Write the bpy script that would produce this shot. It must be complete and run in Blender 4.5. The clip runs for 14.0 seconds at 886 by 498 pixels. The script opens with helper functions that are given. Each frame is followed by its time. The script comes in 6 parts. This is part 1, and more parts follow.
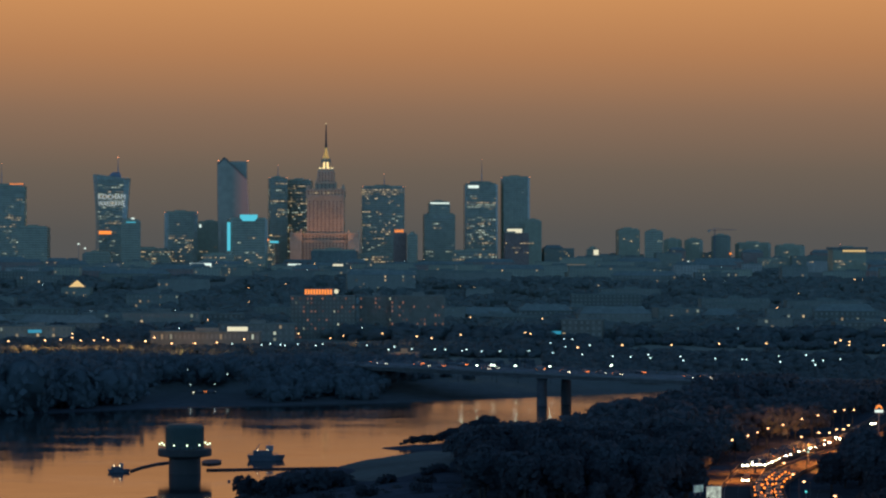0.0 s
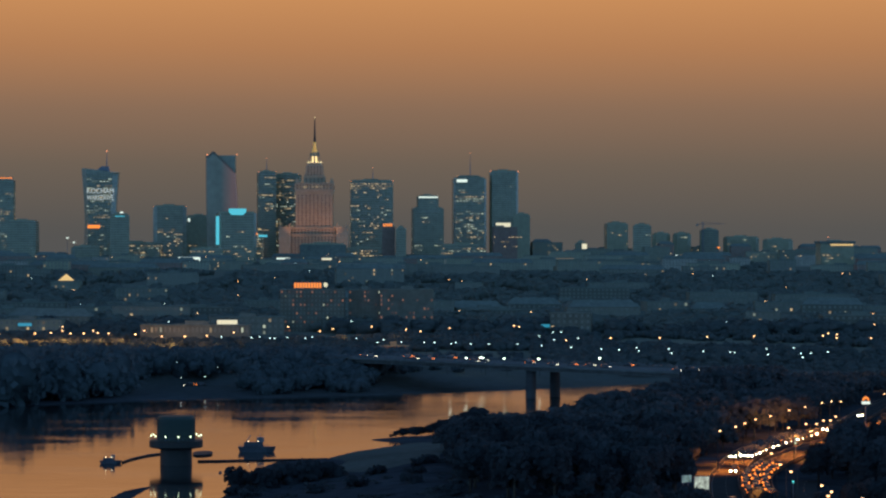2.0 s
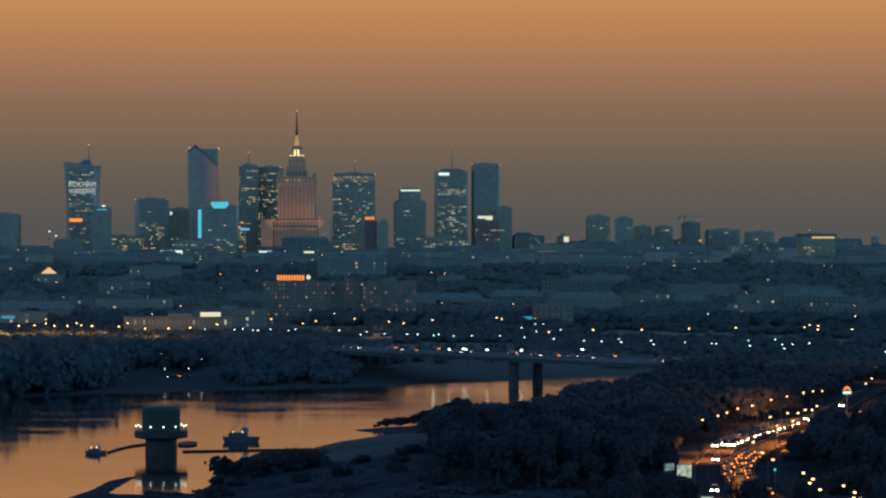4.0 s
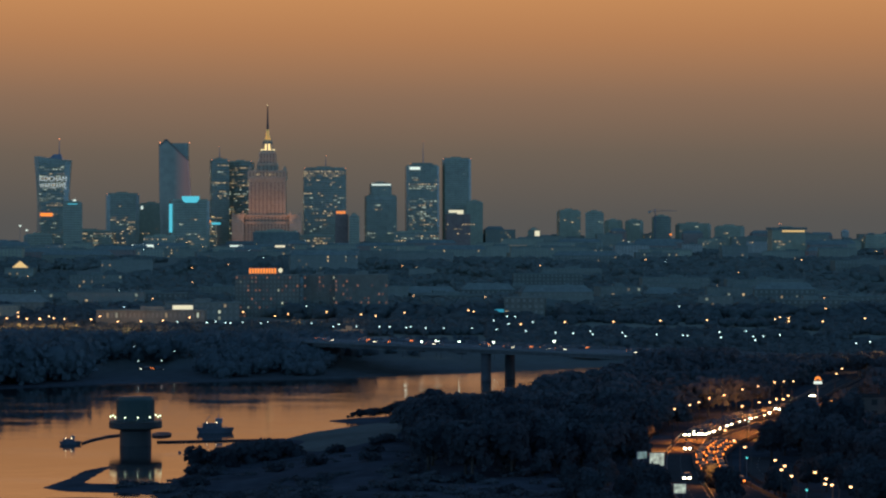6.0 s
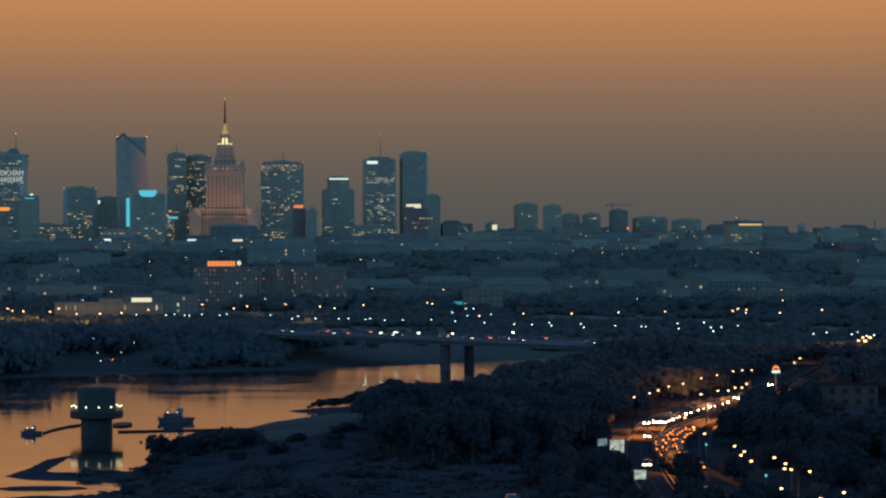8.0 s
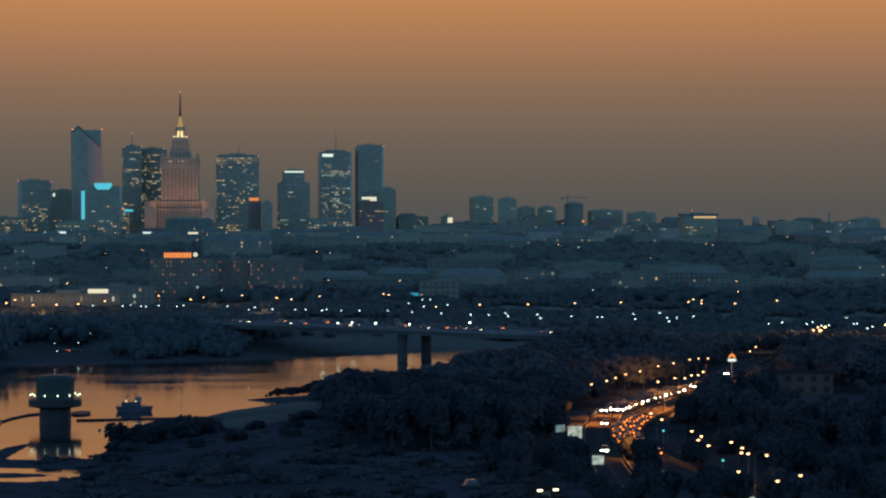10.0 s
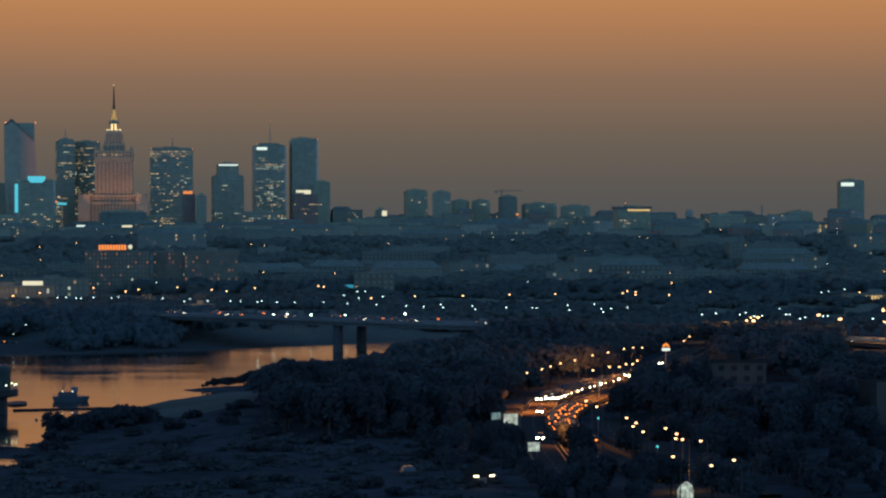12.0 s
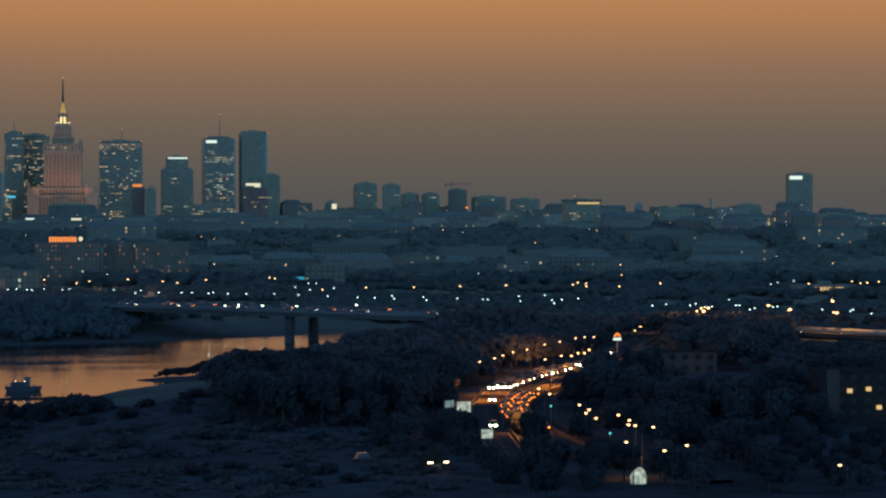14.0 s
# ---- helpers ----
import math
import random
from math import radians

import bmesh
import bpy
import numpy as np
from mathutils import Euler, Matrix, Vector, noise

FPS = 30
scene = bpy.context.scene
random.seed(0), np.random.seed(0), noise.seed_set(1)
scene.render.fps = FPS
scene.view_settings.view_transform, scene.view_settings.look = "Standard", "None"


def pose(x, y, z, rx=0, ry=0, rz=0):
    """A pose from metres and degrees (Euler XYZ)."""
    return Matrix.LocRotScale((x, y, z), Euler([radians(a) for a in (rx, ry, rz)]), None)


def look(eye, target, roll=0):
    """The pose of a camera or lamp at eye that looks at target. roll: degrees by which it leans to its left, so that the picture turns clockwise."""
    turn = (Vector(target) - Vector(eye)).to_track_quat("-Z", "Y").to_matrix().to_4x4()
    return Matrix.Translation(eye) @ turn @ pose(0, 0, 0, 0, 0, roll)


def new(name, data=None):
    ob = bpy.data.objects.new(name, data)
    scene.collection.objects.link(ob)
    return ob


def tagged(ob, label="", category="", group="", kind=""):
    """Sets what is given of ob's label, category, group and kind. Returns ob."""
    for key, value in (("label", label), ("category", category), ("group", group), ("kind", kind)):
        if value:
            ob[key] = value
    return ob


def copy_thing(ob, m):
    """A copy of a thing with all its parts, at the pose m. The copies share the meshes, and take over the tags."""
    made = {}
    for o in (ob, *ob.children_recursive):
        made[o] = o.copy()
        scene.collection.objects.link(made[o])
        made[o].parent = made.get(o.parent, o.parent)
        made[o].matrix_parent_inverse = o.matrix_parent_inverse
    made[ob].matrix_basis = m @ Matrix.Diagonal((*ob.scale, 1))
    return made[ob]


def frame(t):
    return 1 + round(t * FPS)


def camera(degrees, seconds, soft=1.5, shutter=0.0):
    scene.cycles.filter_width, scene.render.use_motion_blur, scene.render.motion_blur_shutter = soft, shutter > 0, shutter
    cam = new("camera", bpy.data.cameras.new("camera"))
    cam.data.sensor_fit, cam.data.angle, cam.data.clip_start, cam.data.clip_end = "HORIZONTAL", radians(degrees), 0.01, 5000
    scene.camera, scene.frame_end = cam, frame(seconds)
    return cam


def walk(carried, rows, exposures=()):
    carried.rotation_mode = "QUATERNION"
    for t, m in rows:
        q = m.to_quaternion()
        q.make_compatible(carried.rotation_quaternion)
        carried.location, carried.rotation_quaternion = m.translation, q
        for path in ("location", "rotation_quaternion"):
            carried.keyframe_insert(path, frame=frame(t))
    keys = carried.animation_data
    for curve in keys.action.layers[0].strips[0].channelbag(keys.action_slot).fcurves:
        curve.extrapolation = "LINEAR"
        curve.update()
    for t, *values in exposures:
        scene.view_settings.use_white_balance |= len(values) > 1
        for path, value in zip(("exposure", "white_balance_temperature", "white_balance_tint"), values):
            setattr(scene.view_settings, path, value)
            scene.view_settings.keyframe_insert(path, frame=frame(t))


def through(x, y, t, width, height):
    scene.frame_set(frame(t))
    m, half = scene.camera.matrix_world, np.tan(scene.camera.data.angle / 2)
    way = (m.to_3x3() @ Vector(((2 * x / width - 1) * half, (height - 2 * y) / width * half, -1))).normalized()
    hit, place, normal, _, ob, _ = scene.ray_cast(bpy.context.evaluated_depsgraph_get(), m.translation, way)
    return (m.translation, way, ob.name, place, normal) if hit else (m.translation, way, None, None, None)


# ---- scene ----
# A drone drifts slowly backwards and down over the river bank, seen through a long lens.
cam = camera(18.614, 14.0, soft=2.2)
PATH = [
    (0.0, 0.00, -0.00, 70.00, 0.004, -0.134, -0.094),
    (0.5, -0.10, -1.34, 69.97, -0.074, -0.160, -0.092),
    (1.0, -0.28, -2.63, 69.85, -0.111, -0.176, -0.099),
    (1.5, -0.39, -3.88, 69.67, -0.173, -0.216, -0.102),
    (2.0, -0.46, -5.07, 69.51, -0.244, -0.255, -0.092),
    (2.5, -0.47, -6.17, 69.26, -0.317, -0.289, -0.080),
    (3.0, -0.66, -7.15, 69.08, -0.409, -0.329, -0.066),
    (5.5, -1.66, -12.11, 67.81, -1.069, -0.463, -0.015),
    (6.0, -1.96, -12.96, 67.48, -1.257, -0.497, 0.002),
    (6.5, -2.37, -13.81, 67.10, -1.492, -0.526, 0.021),
    (7.0, -2.52, -14.69, 66.70, -1.707, -0.553, 0.036),
    (7.5, -2.80, -15.48, 66.33, -1.914, -0.577, 0.045),
    (8.0, -3.10, -16.21, 65.94, -2.171, -0.605, 0.049),
    (10.5, -4.36, -20.15, 64.11, -3.437, -0.788, 0.055),
    (11.0, -4.57, -21.12, 63.80, -3.795, -0.837, 0.062),
    (11.5, -4.77, -22.29, 63.46, -4.134, -0.854, 0.066),
    (12.0, -5.00, -23.39, 63.27, -4.525, -0.869, 0.062),
    (12.5, -5.16, -24.32, 63.00, -4.824, -0.885, 0.063),
    (13.0, -5.48, -25.02, 62.59, -5.046, -0.941, 0.066),
    (13.5, -5.84, -25.67, 62.32, -5.272, -0.971, 0.059),
    (14.0, -6.31, -26.25, 62.04, -5.604, -1.000, 0.054),
]
walk(cam, [(t, pose(x, y, z, 90 + pitch, roll, yaw)) for t, x, y, z, yaw, pitch, roll in PATH])

# ---- world: sunset afterglow ahead, dim blue dusk above, low blue behind raised as fill ----
world = bpy.data.worlds.new("dusk")
scene.world = world
world.use_nodes = True
wn, wl = world.node_tree.nodes, world.node_tree.links
wn.clear()


def ramp(nodes, stops, mode="EASE"):
    r = nodes.new("ShaderNodeValToRGB")
    r.color_ramp.interpolation = mode
    while len(r.color_ramp.elements) < len(stops):
        r.color_ramp.elements.new(0.5)
    for e, (p, c) in zip(r.color_ramp.elements, stops):
        e.position = p
        e.color = (*c, 1)
    return r


def math_node(nodes, links, op, a, b=None, clamp=False):
    m = nodes.new("ShaderNodeMath")
    m.operation = op
    m.use_clamp = clamp
    for i, v in enumerate((a, b)):
        if v is None:
            continue
        if isinstance(v, (int, float)):
            m.inputs[i].default_value = v
        else:
            links.new(v, m.inputs[i])
    return m.outputs[0]


w_dir = wn.new("ShaderNodeTexCoord")
w_sep = wn.new("ShaderNodeSeparateXYZ")
wl.new(w_dir.outputs["Generated"], w_sep.inputs[0])
w_height = math_node(wn, wl, "ADD", w_sep.outputs[2], 0.02, True)
glow = ramp(wn, [(0.0, (0.085, 0.088, 0.092)), (0.022, (0.095, 0.091, 0.086)), (0.046, (0.152, 0.117, 0.089)),
                 (0.068, (0.258, 0.153, 0.095)), (0.09, (0.448, 0.208, 0.091)), (0.112, (0.61, 0.278, 0.105)),
                 (0.15, (1.22, 0.58, 0.245)), (0.20, (0.98, 0.54, 0.30)), (0.28, (0.28, 0.24, 0.23)), (0.42, (0.09, 0.17, 0.31)), (1.0, (0.04, 0.11, 0.28))], "LINEAR")
blue = ramp(wn, [(0.0, (0.51, 1.15, 2.05)), (0.12, (0.43, 0.97, 1.78)), (0.38, (0.18, 0.42, 0.82)), (1.0, (0.04, 0.11, 0.28))], "LINEAR")
wl.new(w_height, glow.inputs[0])
wl.new(w_height, blue.inputs[0])
w_side = wn.new("ShaderNodeMapRange")
w_side.interpolation_type = "SMOOTHSTEP"
w_side.inputs[1].default_value = 0.12
w_side.inputs[2].default_value = 0.84
w_turn = wn.new("ShaderNodeVectorMath")
w_turn.operation = "DOT_PRODUCT"
w_turn.inputs[1].default_value = (-0.28, 0.96, 0.0)
wl.new(w_dir.outputs["Generated"], w_turn.inputs[0])
wl.new(w_turn.outputs["Value"], w_side.inputs[0])
w_mix = wn.new("ShaderNodeMix")
w_mix.data_type = "RGBA"
wl.new(w_side.outputs[0], w_mix.inputs[0])
wl.new(blue.outputs[0], w_mix.inputs[6])
wl.new(glow.outputs[0], w_mix.inputs[7])
w_bg = wn.new("ShaderNodeBackground")
w_bg.inputs[1].default_value = 1.0
w_out = wn.new("ShaderNodeOutputWorld")
wl.new(w_mix.outputs[2], w_bg.inputs[0])
wl.new(w_bg.outputs[0], w_out.inputs[0])

# ---- materials ----


def surface(name, color, rough=0.8, metal=0.0, vary=0.3, size=1.0, bump=0.0, second=None, spec=None, per_object=0.0):
    """A matt or glossy surface: colour varied at a coarse and a fine scale, with fine relief."""
    m = bpy.data.materials.new(name)
    m.use_nodes = True
    n, l = m.node_tree.nodes, m.node_tree.links
    b = n["Principled BSDF"]
    b.inputs["Roughness"].default_value = rough
    b.inputs["Metallic"].default_value = metal
    b.inputs["Specular IOR Level"].default_value = (0.0 if rough > 0.72 else 0.3) if spec is None else spec
    tc = n.new("ShaderNodeTexCoord")
    n1 = n.new("ShaderNodeTexNoise")
    n1.inputs["Scale"].default_value = 0.12 / size
    n1.inputs["Detail"].default_value = 4
    n2 = n.new("ShaderNodeTexNoise")
    n2.inputs["Scale"].default_value = 1.6 / size
    n2.inputs["Detail"].default_value = 3
    l.new(tc.outputs["Object"], n1.inputs["Vector"])
    l.new(tc.outputs["Object"], n2.inputs["Vector"])
    f = math_node(n, l, "ADD", n1.outputs[0], n2.outputs[0])
    f = math_node(n, l, "MULTIPLY", f, 0.5)
    if per_object:
        oi = n.new("ShaderNodeObjectInfo")
        r = math_node(n, l, "SUBTRACT", oi.outputs["Random"], 0.5)
        r = math_node(n, l, "MULTIPLY", r, per_object)
        f = math_node(n, l, "ADD", f, r)
    dark = [c * (1 - vary) for c in color]
    lite = [min(1, c * (1 + vary)) for c in (second or color)]
    cr = ramp(n, [(0.3, dark), (0.7, lite)], "LINEAR")
    l.new(f, cr.inputs[0])
    l.new(cr.outputs[0], b.inputs["Base Color"])
    if bump:
        bp = n.new("ShaderNodeBump")
        bp.inputs["Strength"].default_value = bump
        bp.inputs["Distance"].default_value = 0.1 * size
        l.new(n2.outputs[0], bp.inputs["Height"])
        l.new(bp.outputs[0], b.inputs["Normal"])
    return m


def foliage(name, color, second, size=1.2, vary=0.4, through=0.4, per_object=0.3):
    """Leaves: matt, and lit through from behind."""
    m = surface(name, color, 0.9, vary=vary, size=size, second=second, spec=0.0, per_object=per_object)
    n, l = m.node_tree.nodes, m.node_tree.links
    b = n["Principled BSDF"]
    t = n.new("ShaderNodeBsdfTranslucent")
    l.new(b.inputs["Base Color"].links[0].from_socket, t.inputs["Color"])
    mix = n.new("ShaderNodeMixShader")
    mix.inputs[0].default_value = through
    l.new(b.outputs[0], mix.inputs[1])
    l.new(t.outputs[0], mix.inputs[2])
    l.new(mix.outputs[0], n["Material Output"].inputs[0])
    return m


def lamp_material(name, color, strength, casts=False, vary=0.0):
    """Something that gives off light; vary: how unevenly, from piece to piece."""
    m = bpy.data.materials.new(name)
    m.use_nodes = True
    n, l = m.node_tree.nodes, m.node_tree.links
    b = n["Principled BSDF"]
    b.inputs["Base Color"].default_value = (0.07, 0.07, 0.055, 1)
    b.inputs["Emission Color"].default_value = (*color, 1)
    b.inputs["Emission Strength"].default_value = strength
    if vary:
        g = n.new("ShaderNodeNewGeometry")
        k = math_node(n, l, "POWER", g.outputs["Random Per Island"], 1.6)
        k = math_node(n, l, "MULTIPLY", k, strength * vary * 2)
        k = math_node(n, l, "ADD", k, strength * (1 - vary))
        l.new(k, b.inputs["Emission Strength"])
    m.cycles.emission_sampling = "FRONT" if casts else "NONE"
    return m


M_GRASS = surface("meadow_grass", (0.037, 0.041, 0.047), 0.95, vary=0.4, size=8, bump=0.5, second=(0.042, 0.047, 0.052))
# meadow near the river, paler city streets and yards, distance haze painted in too
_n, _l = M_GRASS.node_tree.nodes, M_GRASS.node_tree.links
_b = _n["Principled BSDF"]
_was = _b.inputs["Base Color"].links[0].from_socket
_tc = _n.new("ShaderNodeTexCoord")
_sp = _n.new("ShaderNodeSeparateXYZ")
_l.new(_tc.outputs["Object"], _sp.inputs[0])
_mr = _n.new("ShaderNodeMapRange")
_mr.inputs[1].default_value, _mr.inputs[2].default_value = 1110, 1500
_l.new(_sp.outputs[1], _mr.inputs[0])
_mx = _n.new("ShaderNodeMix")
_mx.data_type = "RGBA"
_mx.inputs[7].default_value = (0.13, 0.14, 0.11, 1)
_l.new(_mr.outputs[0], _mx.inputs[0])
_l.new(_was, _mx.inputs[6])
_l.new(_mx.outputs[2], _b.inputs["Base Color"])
M_SAND = surface("river_sand", (0.085, 0.09, 0.078), 0.9, vary=0.3, size=5, bump=0.3)
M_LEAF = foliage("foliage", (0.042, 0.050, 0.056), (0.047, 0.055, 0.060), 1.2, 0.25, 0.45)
# wood, far-bank, promenade and city leaves: distance haze put into paler colours
M_FARHAZELEAF = foliage("far_haze_foliage", (0.088, 0.112, 0.116), (0.092, 0.116, 0.12), 5, 0.2, 0.45)
M_CITYHAZELEAF = foliage("city_haze_foliage", (0.150, 0.172, 0.145), (0.155, 0.177, 0.15), 9, 0.12, 0.45)
M_MIDHAZELEAF = foliage("mid_haze_foliage", (0.064, 0.075, 0.080), (0.069, 0.080, 0.084), 2, 0.2, 0.45)
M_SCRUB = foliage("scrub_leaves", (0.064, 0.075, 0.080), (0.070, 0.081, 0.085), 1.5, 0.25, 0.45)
M_PROMHAZELEAF = foliage("promenade_haze_foliage", (0.095, 0.118, 0.112), (0.10, 0.122, 0.116), 6, 0.15, 0.45)
M_BARK = surface("bark", (0.06, 0.05, 0.04), 0.9, vary=0.4, bump=0.5)
M_ASPHALT = surface("asphalt", (0.044, 0.042, 0.040), 0.75, vary=0.25, size=3)
M_PAINT = surface("road_paint", (0.055, 0.054, 0.052), 0.7, vary=0.1)
M_CONCRETE = surface("concrete", (0.26, 0.24, 0.19), 0.85, vary=0.25, size=6)
# city walls, roofs and tower skins: distance haze put into raised colours
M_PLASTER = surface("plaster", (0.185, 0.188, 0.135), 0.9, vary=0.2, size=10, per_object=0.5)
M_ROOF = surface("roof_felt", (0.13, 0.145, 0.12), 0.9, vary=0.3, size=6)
M_GLASS = surface("tower_glass", (0.165, 0.162, 0.100), 0.25, vary=0.3, size=12, spec=0.5)
M_PANEL = surface("tower_panel", (0.21, 0.205, 0.128), 0.5, vary=0.2, size=12)
M_PANE = surface("window_glass", (0.03, 0.035, 0.04), 0.2, vary=0.2, spec=0.5)
# pane tone kept close to the walls: contrast lowered as by haze
M_DULLPANE = surface("dull_window_glass", (0.125, 0.128, 0.10), 0.3, vary=0.3, spec=0.4)
M_STONE = surface("sandstone", (0.38, 0.27, 0.17), 0.85, vary=0.2, size=8, bump=0.2)
M_STEEL = surface("painted_steel", (0.12, 0.13, 0.14), 0.5, metal=0.3, vary=0.2)
M_BLACK = surface("black_rubber", (0.02, 0.02, 0.022), 0.7, vary=0.3)
M_CAR = surface("car_paint", (0.035, 0.035, 0.038), 0.5, vary=0.5, per_object=0.5, spec=0.25)
M_HULL = surface("boat_hull", (0.05, 0.06, 0.07), 0.6, vary=0.3)
M_BRICK = surface("brown_brick", (0.20, 0.14, 0.11), 0.9, vary=0.25, size=6)

M_BRIDGE = surface("dark_concrete", (0.10, 0.105, 0.10), 0.9, vary=0.3, size=5)
# pier tone matched to the bank behind: haze put into the colour
M_PIER = surface("hazed_pier_concrete", (0.052, 0.056, 0.057), 0.9, vary=0.3, size=5)
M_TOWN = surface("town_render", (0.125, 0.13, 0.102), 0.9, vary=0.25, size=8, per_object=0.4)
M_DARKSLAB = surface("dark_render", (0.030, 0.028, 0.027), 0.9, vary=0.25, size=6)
M_DARKCLAD = surface("dark_cladding", (0.02, 0.02, 0.018), 0.6, vary=0.3)
M_DRUM = surface("pale_green_panels", (0.017, 0.034, 0.028), 0.6, vary=0.2)
M_SLAB = surface("slab_concrete", (0.075, 0.062, 0.052), 0.85, vary=0.2, size=6)

L_WINDOW = lamp_material("bright_window", (1.0, 0.66, 0.24), 0.8)
L_BOARD = lamp_material("lit_board", (0.85, 1.0, 0.82), 0.42)
L_BOARDDIM = lamp_material("lit_board_dim", (0.6, 0.95, 0.9), 0.22)
for _m, _s in ((L_BOARD, 0.42), (L_BOARDDIM, 0.22)):
    # printed patches, darker and lighter
    _n, _l = _m.node_tree.nodes, _m.node_tree.links
    _ns = _n.new("ShaderNodeTexNoise")
    _ns.inputs["Scale"].default_value = 0.9
    _tc = _n.new("ShaderNodeTexCoord")
    _l.new(_tc.outputs["Object"], _ns.inputs["Vector"])
    _k = math_node(_n, _l, "POWER", _ns.outputs[0], 2.0)
    _k = math_node(_n, _l, "MULTIPLY", _k, 3.6 * _s)
    _l.new(_k, _n["Principled BSDF"].inputs["Emission Strength"])
L_WARM = lamp_material("warm_window", (1.0, 0.70, 0.34), 0.46, vary=0.85)
L_COOL = lamp_material("cool_window", (0.86, 0.93, 0.66), 0.42, vary=0.85)
L_CYAN = lamp_material("cyan_sign", (0.10, 0.66, 0.82), 0.8)
L_BLUE = lamp_material("blue_sign", (0.04, 0.42, 0.62), 0.6)
L_ORANGE = lamp_material("orange_sign", (1.0, 0.27, 0.02), 1.15)
L_WHITE = lamp_material("white_sign", (0.85, 1.0, 0.88), 0.95)
L_CREAM = lamp_material("cream_sign", (1.0, 0.92, 0.62), 0.8)
L_SODIUM = lamp_material("sodium_lamp", (1.0, 0.52, 0.20), 5.5)
L_LED = lamp_material("led_lamp", (0.70, 1.0, 0.92), 3.8)
L_PROM = lamp_material("promenade_lamp", (0.78, 1.0, 0.80), 9)
L_FLAT = lamp_material("curtained_window", (1.0, 0.38, 0.15), 0.12, vary=0.95)
L_HEAD = lamp_material("headlight", (1.0, 0.92, 0.62), 22)
L_DIPPED = lamp_material("dipped_headlight", (1.0, 0.86, 0.58), 6.5)
L_TAIL = lamp_material("taillight", (1.0, 0.24, 0.025), 3.4)
L_RED = lamp_material("warning_light", (1.0, 0.30, 0.12), 3)
L_TEAL = lamp_material("signal_lamp", (0.10, 0.75, 0.75), 1.1)
L_GALLERY = lamp_material("gallery_lamp", (0.80, 1.0, 0.62), 3.5, True)

# ---- mesh helpers ----


def box(bm, x0, x1, y0, y1, z0, z1):
    v = [bm.verts.new(p) for p in ((x0, y0, z0), (x1, y0, z0), (x1, y1, z0), (x0, y1, z0), (x0, y0, z1), (x1, y0, z1), (x1, y1, z1), (x0, y1, z1))]
    for f in ((3, 2, 1, 0), (4, 5, 6, 7), (0, 1, 5, 4), (1, 2, 6, 5), (2, 3, 7, 6), (3, 0, 4, 7)):
        bm.faces.new([v[i] for i in f])


def loft(bm, rings):
    """Skins a stack of rings of points and closes both ends."""
    rows = [[bm.verts.new(p) for p in r] for r in rings]
    n = len(rows[0])
    for a, b in zip(rows, rows[1:]):
        for i in range(n):
            bm.faces.new((a[i], a[(i + 1) % n], b[(i + 1) % n], b[i]))
    bm.faces.new(rows[0][::-1])
    bm.faces.new(rows[-1])


def circle(r, z, n=16, x=0.0, y=0.0, ry=None):
    return [(x + r * math.cos(2 * math.pi * i / n), y + (ry or r) * math.sin(2 * math.pi * i / n), z) for i in range(n)]


def turned(bm, profile, n=16, x=0.0, y=0.0):
    """A lathe shape: profile of (radius, height)."""
    loft(bm, [circle(max(r, 0.01), z, n, x, y) for r, z in profile])


def rect(w, d, z, x=0.0, y=0.0):
    return [(x - w / 2, y - d / 2, z), (x + w / 2, y - d / 2, z), (x + w / 2, y + d / 2, z), (x - w / 2, y + d / 2, z)]


def tube(bm, a, b, ra, rb=None, n=6):
    a, b = Vector(a), Vector(b)
    q = (b - a).to_track_quat("Z", "Y").to_matrix()
    rb = ra if rb is None else rb
    loft(bm, [[p + q @ Vector((r * math.cos(2 * math.pi * i / n), r * math.sin(2 * math.pi * i / n), 0)) for i in range(n)] for p, r in ((a, ra), (b, rb))])


def part(name, bm, material, parent, label="", kind=""):
    me = bpy.data.meshes.new(name)
    bm.normal_update()
    bm.to_mesh(me)
    bm.free()
    me.materials.append(material)
    ob = new(name, me)
    ob.parent = parent
    return tagged(ob, label, kind=kind)


def thing(name, label, category, x=0.0, y=0.0, z=0.0, rz=0.0, group="", kind=""):
    ob = new(name)
    ob.matrix_basis = pose(x, y, z, 0, 0, rz)
    return tagged(ob, label, category, group, kind)


def single(name, bm, material, label, category, kind="", group=""):
    ob = part(name, bm, material, None)
    return tagged(ob, label, category, group, kind)


# ---- terrain ----
RIVER = [(-900, 820), (-320, 1040), (-179, 1092), (-116, 1143), (-69, 1160), (-13, 1186), (29, 1213), (83, 1256), (160, 1330), (330, 1500), (420, 1440),
         (190, 1255), (112, 1150), (70, 1080), (24, 990), (6, 955), (-6, 934), (-22, 922), (-19, 914), (-8, 905), (-16, 887), (-26, 868), (-34, 840), (-49, 826), (-53, 800),
         (-53, 770), (-56, 720), (-58, 697), (-66, 691), (-77, 693), (-80.5, 699), (-79, 727), (-77.8, 744), (-79.5, 747), (-84.5, 733), (-86, 709), (-90, 684), (-84, 675), (-68, 671), (-58, 662), (-57, 640), (-62, 628), (-100, 622), (-900, 480)]


